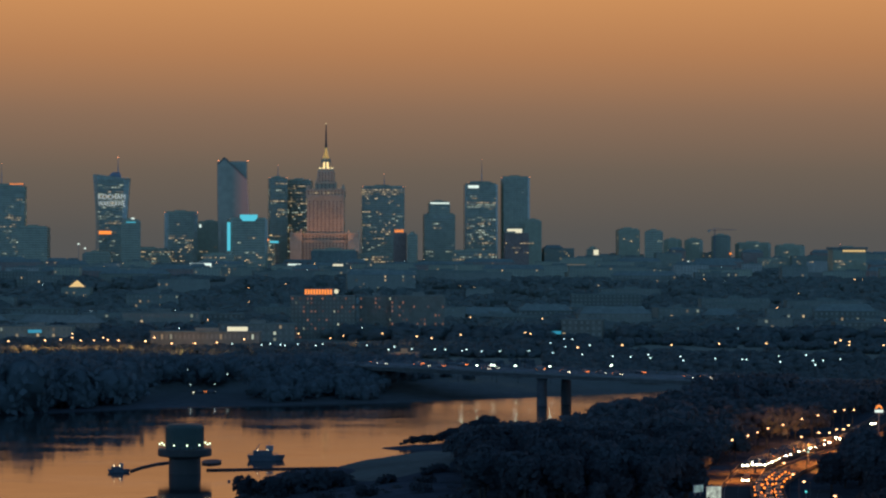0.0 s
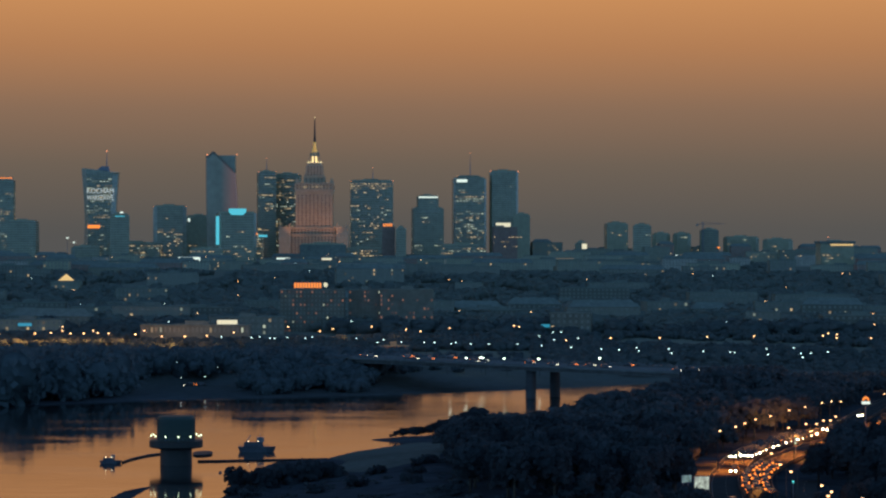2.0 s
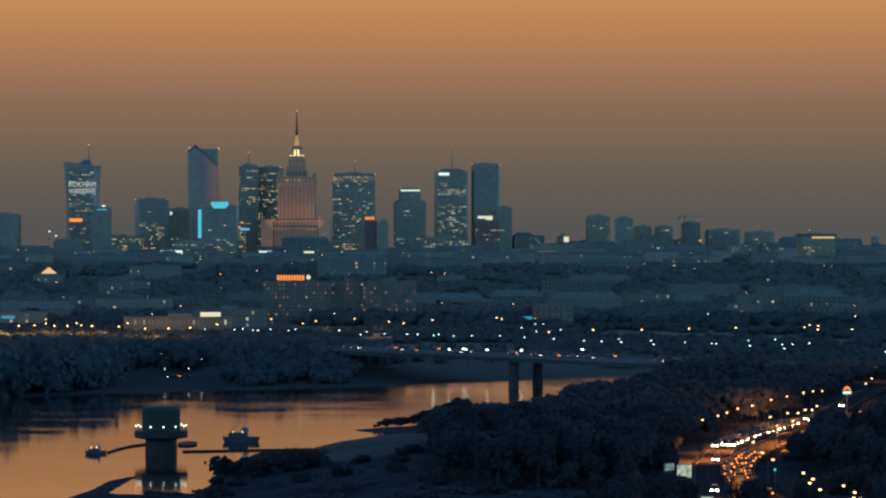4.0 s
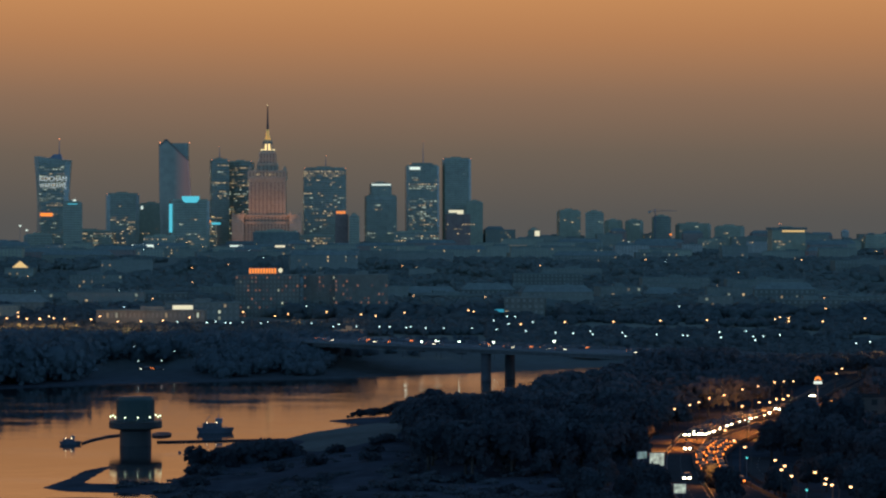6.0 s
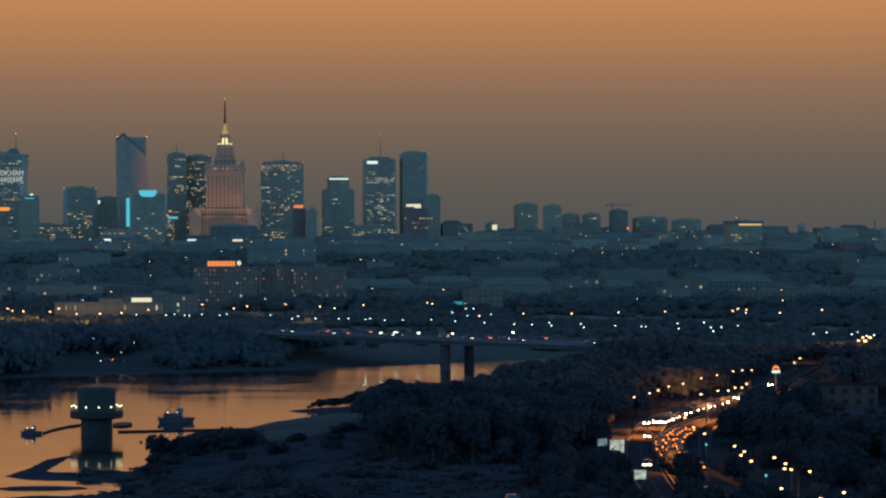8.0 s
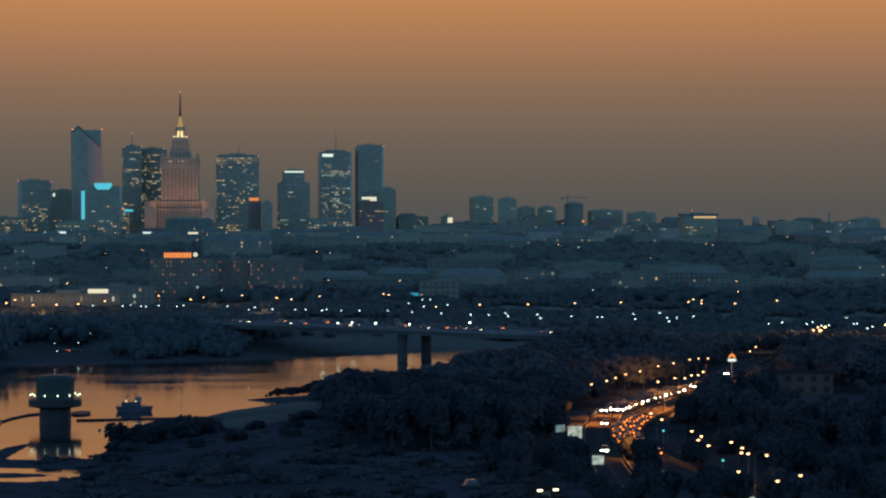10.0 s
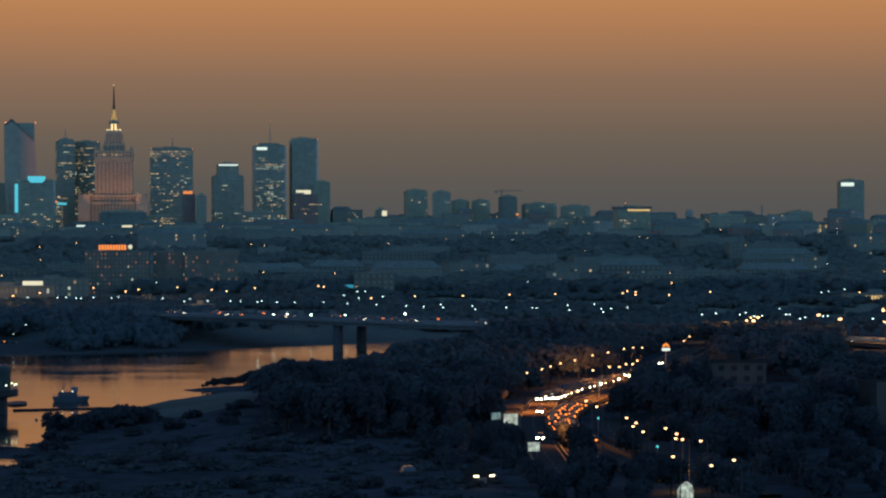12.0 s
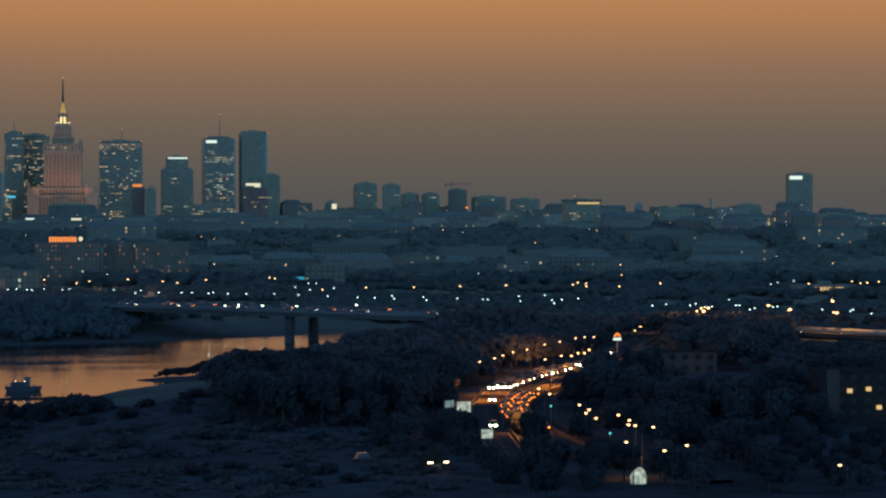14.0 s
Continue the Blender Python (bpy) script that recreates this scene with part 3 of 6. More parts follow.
# the tall stone palace with a spire, lit from below
def stone_palace():
    x, y = -197.7, 4557
    owner = thing("stone_palace", "floodlit stone tower palace with a gilded lantern and spire", "palace", x, y, BASE, 0)

    def z(v):
        return v - BASE

    def tier(name, w, d, a, b, fins=0, mat=M_STONE, cap=True):
        bm = bmesh.new()
        box(bm, -w / 2, w / 2, -d / 2, d / 2, a, b)
        if cap:
            box(bm, -w / 2 - 0.8, w / 2 + 0.8, -d / 2 - 0.8, d / 2 + 0.8, b - 2.2, b)
        part(name, bm, mat, owner)
        if fins:
            bm = bmesh.new()
            for i in range(fins + 1):
                px = -w / 2 + w * i / fins
                box(bm, px - 0.8, px + 0.8, -d / 2 - 1.3, -d / 2, a, b - 2.4)
                py = -d / 2 + d * i / fins
                for s in (-1, 1):
                    box(bm, s * w / 2 - (1.3 if s < 0 else 0), s * w / 2 + (1.3 if s > 0 else 0), py - 0.8, py + 0.8, a, b - 2.4)
            part("pilaster", bm, mat, owner, kind="stuff")
            bm = bmesh.new()
            k = int((b - a) / 4.2)
            for j in range(k):
                for i in range(fins):
                    px = -w / 2 + w * (i + 0.5) / fins
                    box(bm, px - 0.9, px + 0.9, -d / 2 - 0.12, -d / 2 - 0.02, a + 1 + 4.2 * j, a + 3.4 + 4.2 * j)
            part("glazing", bm, M_DIMSTONE, owner, kind="stuff")

    def pinnacle(px, py, a, tall, r=1.6):
        bm = bmesh.new()
        loft(bm, [rect(2 * r, 2 * r, a, px, py), rect(2 * r, 2 * r, a + tall * 0.5, px, py), rect(r, r, a + tall * 0.55, px, py), rect(0.2, 0.2, a + tall, px, py)])
        part("pinnacle", bm, M_STONE, owner)

    tier("base_block", 112, 80, -6, z(74), 20)
    tier("shoulder", 92, 62, z(74), z(86), 16)
    for sx in (-1, 1):
        bm = bmesh.new()
        box(bm, sx * 48 - 10, sx * 48 + 10, -45, -24, z(28), z(86))
        box(bm, sx * 48 - 10.8, sx * 48 + 10.8, -45.8, -23.2, z(83.5), z(86))
        part("corner_wing", bm, M_STONE, owner)
        for px in (sx * 48 - 8, sx * 48 + 8):
            pinnacle(px, -43, z(86), 7, 1.2)
    tier("shaft", 59, 54, z(86), z(144), 9)
    tier("cornice", 63, 58, z(144), z(149), 0)
    tier("attic", 62, 57, z(149), z(160), 11)
    for px in (-29, 29):
        for py in (-26, 26):
            pinnacle(px, py, z(160), 9, 1.8)
    bm = bmesh.new()
    for i in range(14):
        box(bm, -24 + 3.55 * i, -22.6 + 3.55 * i, -28.85, -28.7, z(151), z(155))
    part("lit_window", bm, L_WARM, owner, kind="stuff")
    tier("upper_tower", 33, 33, z(160), z(172), 5)
    for px in (-15, 15):
        pinnacle(px, -15, z(172), 7, 1.4)
    tier("upper_drum", 26, 26, z(172), z(191), 5, cap=False)
    bm = bmesh.new()
    turned(bm, [(12.0, z(191)), (12.6, z(192)), (12.6, z(194)), (9.0, z(194.3))], 16)
    part("balcony", bm, M_STONE, owner)
    # small glowing beads added in place of floodlight on the ledge
    bm = bmesh.new()
    for i in range(16):
        a = 2 * math.pi * (i + 0.5) / 16
        turned(bm, [(0.2, z(194)), (0.9, z(194.6)), (0.8, z(195.8)), (0.2, z(196.2))], 6, 11.4 * math.cos(a), 11.4 * math.sin(a))
    part("ledge_glow", bm, L_CUPOLA, owner, kind="stuff")
    # the lantern: glowing arches between slim stone columns, under a dark ring
    bm = bmesh.new()
    turned(bm, [(7.0, z(194)), (6.4, z(203)), (5.0, z(206))], 12)
    part("lantern", bm, L_LANTERN, owner, "glowing golden lantern")
    for i in range(8):
        a = 2 * math.pi * i / 8
        bm = bmesh.new()
        tube(bm, (8.6 * math.cos(a), 8.6 * math.sin(a), z(194)), (7.4 * math.cos(a), 7.4 * math.sin(a), z(206)), 1.35, 1.2, 6)
        part("lantern_column", bm, M_STONE, owner)
    bm = bmesh.new()
    turned(bm, [(8.2, z(205.5)), (8.4, z(207)), (7.4, z(209)), (7.6, z(211)), (6.4, z(212))], 16)
    part("lantern_ring", bm, M_ROOF, owner, "dark ring above the lantern")
    bm = bmesh.new()
    turned(bm, [(6.4, z(212)), (5.2, z(214)), (3.9, z(218)), (2.7, z(224)), (2.2, z(229)), (1.6, z(230))], 12)
    part("cupola", bm, M_GILT, owner, "gilded tapering cupola")
    bm = bmesh.new()
    turned(bm, [(1.9, z(229)), (2.1, z(234)), (1.5, z(240)), (1.2, z(255)), (0.6, z(270))], 8)
    part("spire", bm, M_DARKCLAD, owner)
    bm = bmesh.new()
    turned(bm, [(0.2, z(269.6)), (1.0, z(270.4)), (0.2, z(271.4))], 8)
    part("beacon", bm, L_CUPOLA, owner)


M_DIMSTONE = surface("stone_toned_glazing", (0.13, 0.095, 0.07), 0.5, vary=0.25, size=6)
M_GILT = surface("gilded_metal", (0.75, 0.45, 0.12), 0.5, metal=0.25, vary=0.2)
L_LANTERN = lamp_material("lantern_glow", (1.0, 0.72, 0.30), 1.5)
L_CUPOLA = lamp_material("ledge_beacon_glow", (1.0, 0.78, 0.38), 1.3)
stone_palace()
for fx, fy, fz, tx, tz, power in ((-232, 4470, 62, -214, 130, 1.75), (-163, 4470, 62, -181, 130, 1.75), (-197, 4450, 46, -197, 85, 0.42), (-248, 4464, 46, -246, 72, 0.34), (-147, 4464, 46, -149, 72, 0.34),
                                  (-212, 4520, 163, -203, 190, 0.11), (-183, 4520, 163, -192, 190, 0.11)):
    flood = new("floodlight", bpy.data.lights.new("floodlight", "SPOT"))
    flood.data.energy = 42000 * power
    flood.data.color = (1.0, 0.50, 0.30)
    flood.data.spot_size = radians(120 if fz < 50 else 75)
    flood.data.spot_blend = 1.0
    flood.data.shadow_soft_size = 1.0
    flood.matrix_basis = look((fx, fy, fz), (tx, 4545, tz))
for sx in (-1, 1):
    gilt = new("floodlight", bpy.data.lights.new("floodlight", "SPOT"))
    gilt.data.energy = 24000
    gilt.data.color = (1.0, 0.62, 0.2)
    gilt.data.spot_size = radians(30)
    gilt.data.shadow_soft_size = 0.5
    gilt.matrix_basis = look((-197.7 + sx * 14, 4533, 200), (-197.7, 4557, 221))
office_tower("dark theatre block without windows", -170.9, 4250, 71, 57, 50, 0, zones=((0, 0.1, 0.0),), seed=19, skin=M_ROOF, band=M_ROOF)

office_tower("broad dark glass tower with lit upper floor and mast", -103.8, 4659, 72, 165, 44, 3, zones=((0.02, 0.5, 0.22), (0.5, 0.9, 0.16), (0.9, 0.97, 0.9)), seed=20, mast=(2, 188), warm=0.75, beacons=True)
office_tower("brown brick block with an orange roof sign", -69, 4320, 20, 86, 20, 0, zones=((0.1, 0.8, 0.05),), seed=21, skin=M_BRICK, band=M_BRICK)
sign("rooftop_sign", "orange lit rooftop sign on the brick block", -70, 4313, 86.2, 15, 4.6, L_ORANGE, 5)
office_tower("dark stepped office block", -49, 4300, 16, 83, 20, 0, zones=((0.1, 0.8, 0.05),), seed=22)
office_tower("mid-height dark glass tower with wide base", -7.4, 4800, 54, 120, 36, 5, zones=((0.05, 0.9, 0.14),), seed=23, warm=0.45)
office_tower("upper part of a glass tower with a white lit crown", -7.5, 4796, 36, 141, 30, 5, z0=118, zones=((0.1, 0.6, 0.1),), seed=24, crown=(138.5, 2.6, L_WHITE, 0.95))
q = office_tower("glass tower with bright lit floors and a roof sign", 66.9, 4850, 59, 174, 40, 4, zones=((0.0, 0.25, 0.3), (0.25, 0.55, 0.55), (0.55, 0.72, 0.2), (0.72, 0.8, 0.95), (0.8, 0.9, 0.15)), seed=25, mast=(2, 219), warm=0.5, corner=4)
bm = bmesh.new()
loft(bm, [rect(51, 36, 174 - BASE), rect(34, 30, 180 - BASE, -2)])
part("sloped_crown", bm, M_GLASS, q)
bm = bmesh.new()
box(bm, -24, -5, -21.2, -20.5, 167.5 - BASE, 172.5 - BASE)
part("roof_sign", bm, L_WHITE, q, "white lit roof sign")
office_tower("slender dark glass tower with red roof lights", 129.2, 4870, 51, 187, 36, 2, zones=((0.05, 0.95, 0.05),), seed=26, beacons=True, corner=4)
office_tower("grey glass block beside the slender tower", 156.8, 4700, 27, 108, 26, 0, zones=((0.1, 0.8, 0.08),), seed=27, skin=M_PANEL)
office_tower("brown office block with a glowing roof sign", 119, 4400, 38, 86, 28, 4, zones=((0.05, 0.8, 0.12),), seed=28, skin=M_BRICK, band=M_BRICK, warm=0.9)
sign("rooftop_sign", "bright cream lit rooftop sign", 116, 4389, 86.2, 24, 6.5, L_CREAM)

# low lit blocks between the towers
office_tower("low long office block with warm lit floors", -486, 4450, 78, 58, 24, 0, zones=((0.1, 0.9, 0.5),), seed=71, warm=0.8)
office_tower("low long office block with warm lit floors", 52, 4420, 72, 56, 24, 0, zones=((0.1, 0.9, 0.55),), seed=72, warm=0.6)
office_tower("low dark block with scattered lit windows", -110, 4380, 60, 50, 24, 0, zones=((0.1, 0.9, 0.3),), seed=73, warm=0.6)
office_tower("low dark block with scattered lit windows", -560, 4380, 46, 52, 24, 0, zones=((0.1, 0.9, 0.2),), seed=74, warm=0.5)
office_tower("low glass block with lit shop floors", -345, 4150, 50, 50, 24, 0, zones=((0.1, 0.9, 0.25),), seed=75, warm=0.6)
# the lower skyline
office_tower("grey concrete housing tower on the skyline", 323.5, 4739, 37, 93, 26, 8, zones=((0.05, 0.9, 0.10),), seed=30, skin=M_PANEL, warm=0.8)
office_tower("dark glass tower with cyan-white lit floors", 350.8, 4503, 30, 89, 26, -4, zones=((0.1, 0.95, 0.12),), seed=31, warm=0.1)
for sx in (403.2, 440.0):
    office_tower("rounded housing block on the skyline", sx, 4750, 32, 75, 22, 0, zones=((0.05, 0.9, 0.08),), seed=int(sx), skin=M_PANEL, corner=7, warm=0.6)
office_tower("unfinished dark tower under construction", 479.7, 4668, 30, 82, 26, 0, zones=((0, 0.05, 0.1),), seed=33, skin=M_ROOF)
office_tower("long grey housing block", 538.5, 4700, 62, 69, 20, 0, zones=((0.05, 0.95, 0.1),), seed=34, skin=M_PANEL, corner=6, warm=0.8)
office_tower("grey stepped housing block", 596, 4650, 52, 65, 20, 0, zones=((0.05, 0.95, 0.12),), seed=35, skin=M_PANEL, corner=9, warm=0.8)
b3 = office_tower("dark housing tower with a lit top floor", 526.1, 3522, 44, 62, 26, 6, z0=30, zones=((0.05, 0.85, 0.16),), seed=36, skin=M_PANEL, warm=0.7, mast=(-9, 69))
bm = bmesh.new()
box(bm, -24, 24, -14.5, 14.5, 62 - 30, 65 - 30)
part("roof_slab", bm, M_ROOF, b3)
bm = bmesh.new()
for i in range(8):
    box(bm, -9 + 3.8 * i, -5.8 + 3.8 * i, -14.0, -13.5, 59 - 30, 61.3 - 30)
part("lit_top_floor", bm, L_WINDOW, b3, "cream lit top-floor windows")
rt = office_tower("dark office tower with a white roof sign", 1118.5, 4805, 43, 111, 34, -4, zones=((0.02, 0.15, 0.2), (0.3, 0.9, 0.02)), seed=37)
bm = bmesh.new()
box(bm, -20, 3, -18.2, -17.6, 102 - BASE, 108.5 - BASE)
part("roof_sign", bm, L_WHITE, rt, "white lit roof sign")
office_tower("grey housing slab on the skyline", 958, 4500, 44, 55, 22, 0, z0=28, zones=((0.05, 0.9, 0.1),), seed=38, skin=M_PANEL, warm=0.8)
office_tower("low dark housing slab", 833.8, 4500, 62, 49, 22, 0, z0=28, zones=((0.05, 0.9, 0.08),), seed=39, warm=0.8)
office_tower("tall grey housing block with warm windows", 814, 3300, 46, 44, 20, 5, z0=20, zones=((0.05, 0.95, 0.16),), seed=41, skin=M_PANEL, warm=0.8)
yb = office_tower("pale floodlit block glowing cream", 243.4, 4400, 19, 60, 14, 0, zones=((0, 0.1, 0.0),), seed=42, skin=M_PLASTER)
# glowing panel stands in for floodlight on the facade
bm = bmesh.new()
box(bm, 1, 9, -7.9, -7.5, 40 - BASE, 59 - BASE)
part("lit_panel", bm, L_CREAM, yb, "cream lit facade panel")

# crane over the unfinished tower
crane = thing("tower_crane", "thin tower crane with a level jib", "crane", 467, 4650, BASE)
bm = bmesh.new()
for sx in (-0.9, 0.9):
    for sy in (-0.9, 0.9):
        tube(bm, (sx, sy, 0), (sx, sy, 70), 0.25)
for i in range(24):
    tube(bm, (-0.9, -0.9, i * 2.9), (0.9, -0.9, i * 2.9 + 2.9), 0.15, n=4)
part("tower", bm, M_STEEL, crane)
bm = bmesh.new()
tube(bm, (-12, 0, 66), (38, 0, 67), 0.5, 0.35)
tube(bm, (0, 0, 70), (30, 0, 67.6), 0.2)
tube(bm, (0, 0, 70), (-11, 0, 66.5), 0.2)
part("jib", bm, M_STEEL, crane)
bm = bmesh.new()
box(bm, -12, -8, -1, 1, 63, 66)
part("counterweight", bm, M_CONCRETE, crane)

# water tower and chimney
wt = thing("water_tower", "round grey water tower on the skyline", "tower", 787.8, 4600, 30)
bm = bmesh.new()
turned(bm, [(4, 0), (3.6, 14), (6.9, 18), (6.9, 27), (4, 30), (0.5, 31)], 16)
part("tank", bm, M_CONCRETE, wt)
ch = thing("chimney", "thin tapering concrete chimney on the skyline", "chimney", 934.8, 4700, 30)
bm = bmesh.new()
turned(bm, [(2.4, -2), (1.5, 36), (1.7, 36.2), (1.7, 37)], 12)
part("stack", bm, M_CONCRETE, ch)

# ---- in the river ----
well = thing("river_well", "round concrete water intake tower with a lit gallery", "tower", -78.2, 819, 0)
bm = bmesh.new()
turned(bm, [(4.9, -2.5), (4.9, 0.6), (4.8, 4.6), (5.4, 5.0)], 32)
part("shaft", bm, M_DARKCLAD, well)
bm = bmesh.new()
turned(bm, [(5.6, 4.9), (7.9, 5.3), (8.15, 5.6), (8.15, 7.3), (7.9, 7.45)], 40)
part("gallery", bm, M_DARKCLAD, well, "dark clad ring gallery")
bm = bmesh.new()
turned(bm, [(5.75, 7.4), (5.8, 9.0), (5.75, 13.8), (5.5, 14.6), (5.0, 14.9), (0.5, 15.1)], 40)
part("drum", bm, M_DRUM, well, "pale green drum")
bm = bmesh.new()
for i in range(40):
    a = 2 * math.pi * i / 40
    box(bm, 5.78 * math.cos(a) - 0.07, 5.78 * math.cos(a) + 0.07, 5.78 * math.sin(a) - 0.07, 5.78 * math.sin(a) + 0.07, 7.4, 14.0)
part("rib", bm, M_DRUM, well, kind="stuff")
bm = bmesh.new()
for i in range(36):
    a = 2 * math.pi * i / 36
    tube(bm, (7.9 * math.cos(a), 7.9 * math.sin(a), 7.4), (7.9 * math.cos(a), 7.9 * math.sin(a), 8.5), 0.04, n=4)
for zz in (8.0, 8.5):
    for i in range(36):
        a, b = 2 * math.pi * i / 36, 2 * math.pi * (i + 1) / 36
        tube(bm, (7.9 * math.cos(a), 7.9 * math.sin(a), zz), (7.9 * math.cos(b), 7.9 * math.sin(b), zz), 0.035, n=4)
part("railing", bm, M_STEEL, well)
for i in range(12):
    a = 2 * math.pi * (i + 0.35) / 12
    cx, cy = 7.6 * math.cos(a), 7.6 * math.sin(a)
    bm = bmesh.new()
    tube(bm, (cx, cy, 7.4), (cx, cy, 8.7), 0.05, n=5)
    post = part("lamp_post", bm, M_STEEL, well)
    bm = bmesh.new()
    turned(bm, [(0.06, 8.7), (0.19, 8.82), (0.22, 8.98), (0.15, 9.13), (0.04, 9.18)], 10, cx, cy)
    part("globe", bm, L_GALLERY, post, "greenish-white glowing lamp globe")


def boat(label, x, y, size, rz):
    owner = thing("work_boat", label, "boat", x, y, 0, rz)
    s = size
    bm = bmesh.new()
    rings = []
    for z, grow in ((-0.5, 0.86), (0.3, 0.95), (1.0, 1.0), (1.5, 1.03)):
        rings.append([(px * s * grow, py * s * grow, z * s / 5) for px, py in ((-1, -0.22), (-0.9, -0.3), (0.6, -0.3), (0.95, -0.12), (1.08, 0), (0.95, 0.12), (0.6, 0.3), (-0.9, 0.3), (-1, 0.22))])
    loft(bm, rings)
    part("hull", bm, M_HULL, owner)
    bm = bmesh.new()
    loft(bm, [rect(1.1 * s, 0.42 * s, 0.29 * s, -0.15 * s), rect(1.06 * s, 0.4 * s, 0.56 * s, -0.15 * s)])
    part("deckhouse", bm, M_HULL, owner)
    bm = bmesh.new()
    loft(bm, [rect(0.42 * s, 0.36 * s, 0.56 * s, 0.25 * s), rect(0.36 * s, 0.34 * s, 0.80 * s, 0.23 * s)])
    box(bm, 0.02 * s, 0.48 * s, -0.2 * s, 0.2 * s, 0.8 * s, 0.83 * s)
    part("wheelhouse", bm, M_STEEL, owner)
    bm = bmesh.new()
    tube(bm, (0.22 * s, 0, 0.83 * s), (0.22 * s, 0, 1.05 * s), 0.02 * s)
    tube(bm, (-0.6 * s, 0, 0.5 * s), (-0.3 * s, 0, 0.95 * s), 0.025 * s)
    part("mast", bm, M_STEEL, owner)
    bm = bmesh.new()
    for k in range(7):
        tube(bm, (-0.95 * s + 0.27 * k * s, -0.28 * s, 0.3 * s), (-0.95 * s + 0.27 * k * s, -0.28 * s, 0.42 * s), 0.015 * s, n=4)
    tube(bm, (-0.95 * s, -0.28 * s, 0.42 * s), (0.67 * s, -0.28 * s, 0.42 * s), 0.012 * s, n=4)
    part("railing", bm, M_STEEL, owner)
    for k, (px, mat) in enumerate(((-0.45, L_WARMLAMP), (0.1, L_WARMLAMP))):
        bm = bmesh.new()
        turned(bm, [(0.02, 0.58 * s), (0.16, 0.58 * s + 0.15), (0.02, 0.58 * s + 0.32)], 8, px * s, -0.22 * s)
        part("deck_lamp", bm, mat, owner)
    return owner


L_WARMLAMP = lamp_material("deck_lamp", (1.0, 0.78, 0.45), 5)
boat("dark dredging boat with a wheelhouse and deck lamps", -57, 868, 5.7, 6)
boat("small dark work boat moored by a floating pipe", -98.6, 822, 3.2, 12)


def float_pipe(points, label):
    owner = thing("floating_pipe", label, "pipe", 0, 0, 0)
    pts = [Vector((x, y, 0.25)) for x, y in points]
    bm = bmesh.new()
    for a, b in zip(pts, pts[1:]):
        tube(bm, a, b, 0.32, n=8)
    part("pipe", bm, M_BLACK, owner)
    for a, b in zip(pts, pts[1:]):
        k = max(1, int((b - a).length / 4))
        for i in range(k):
            c = a.lerp(b, (i + 0.5) / k)
            bm = bmesh.new()
            turned(bm, [(0.5, -0.2), (0.62, 0.1), (0.55, 0.45)], 8, c.x, c.y)
            part("float", bm, M_BLACK, owner)


float_pipe([(-95.2, 825), (-93.5, 838), (-90, 852), (-86, 858), (-81, 856), (-78, 842)], "dark floating dredge pipe between boat and tower")
float_pipe([(-72.5, 829), (-66, 830), (-58, 832), (-48, 834), (-38, 836), (-33, 838)], "dark floating pipe from tower to the sand")
bm = bmesh.new()
loft(bm, [circle(3.0, -0.2, 14, -73.4, 858, 8), circle(3.2, 0.5, 14, -73.4, 858, 8.4)])
single("pontoon", bm, M_BLACK, "low dark pontoon behind the intake tower", "pontoon")
bm = bmesh.new()
loft(bm, [circle(0.5, -0.1, 8, -62.5, 790, 0.8), circle(0.35, 0.5, 8, -62.5, 790, 0.5)])
single("buoy", bm, M_HULL, "small dark buoy floating on the river", "buoy")

# pale sand flat on the near bank
SAND = [(-34, 842), (-29, 862), (-17, 884), (-9, 900), (4, 896), (10, 860), (8, 800), (2, 765), (-14, 748), (-30, 765), (-27, 800), (-32, 825)]


def build_sand():
    gx, gy = np.meshgrid(np.arange(-40, 14, 0.5), np.arange(740, 905, 2.0))
    d = edge_distance(gx, gy, SAND) + 1.6 * np.sin(gx * 0.5) * np.sin(gy * 0.13)
    z = ground_height(gx, gy) + 0.12 - smooth(-2.5, 0.0, d) * 0.3
    n = gx.shape[1]
    faces = []
    for i in range(gx.shape[0] - 1):
        for j in range(n - 1):
            if d[i, j] < 0.2:
                faces.append((i * n + j, i * n + j + 1, (i + 1) * n + j + 1, (i + 1) * n + j))
    me = bpy.data.meshes.new("sandbank")
    me.from_pydata(np.stack([gx.ravel(), gy.ravel(), z.ravel()], 1).tolist(), [], faces)
    me.materials.append(M_SAND)
    tagged(new("sandbank", me), "pale sand flat at the water's edge", "sand", kind="structure")


build_sand()

# ---- trees ----


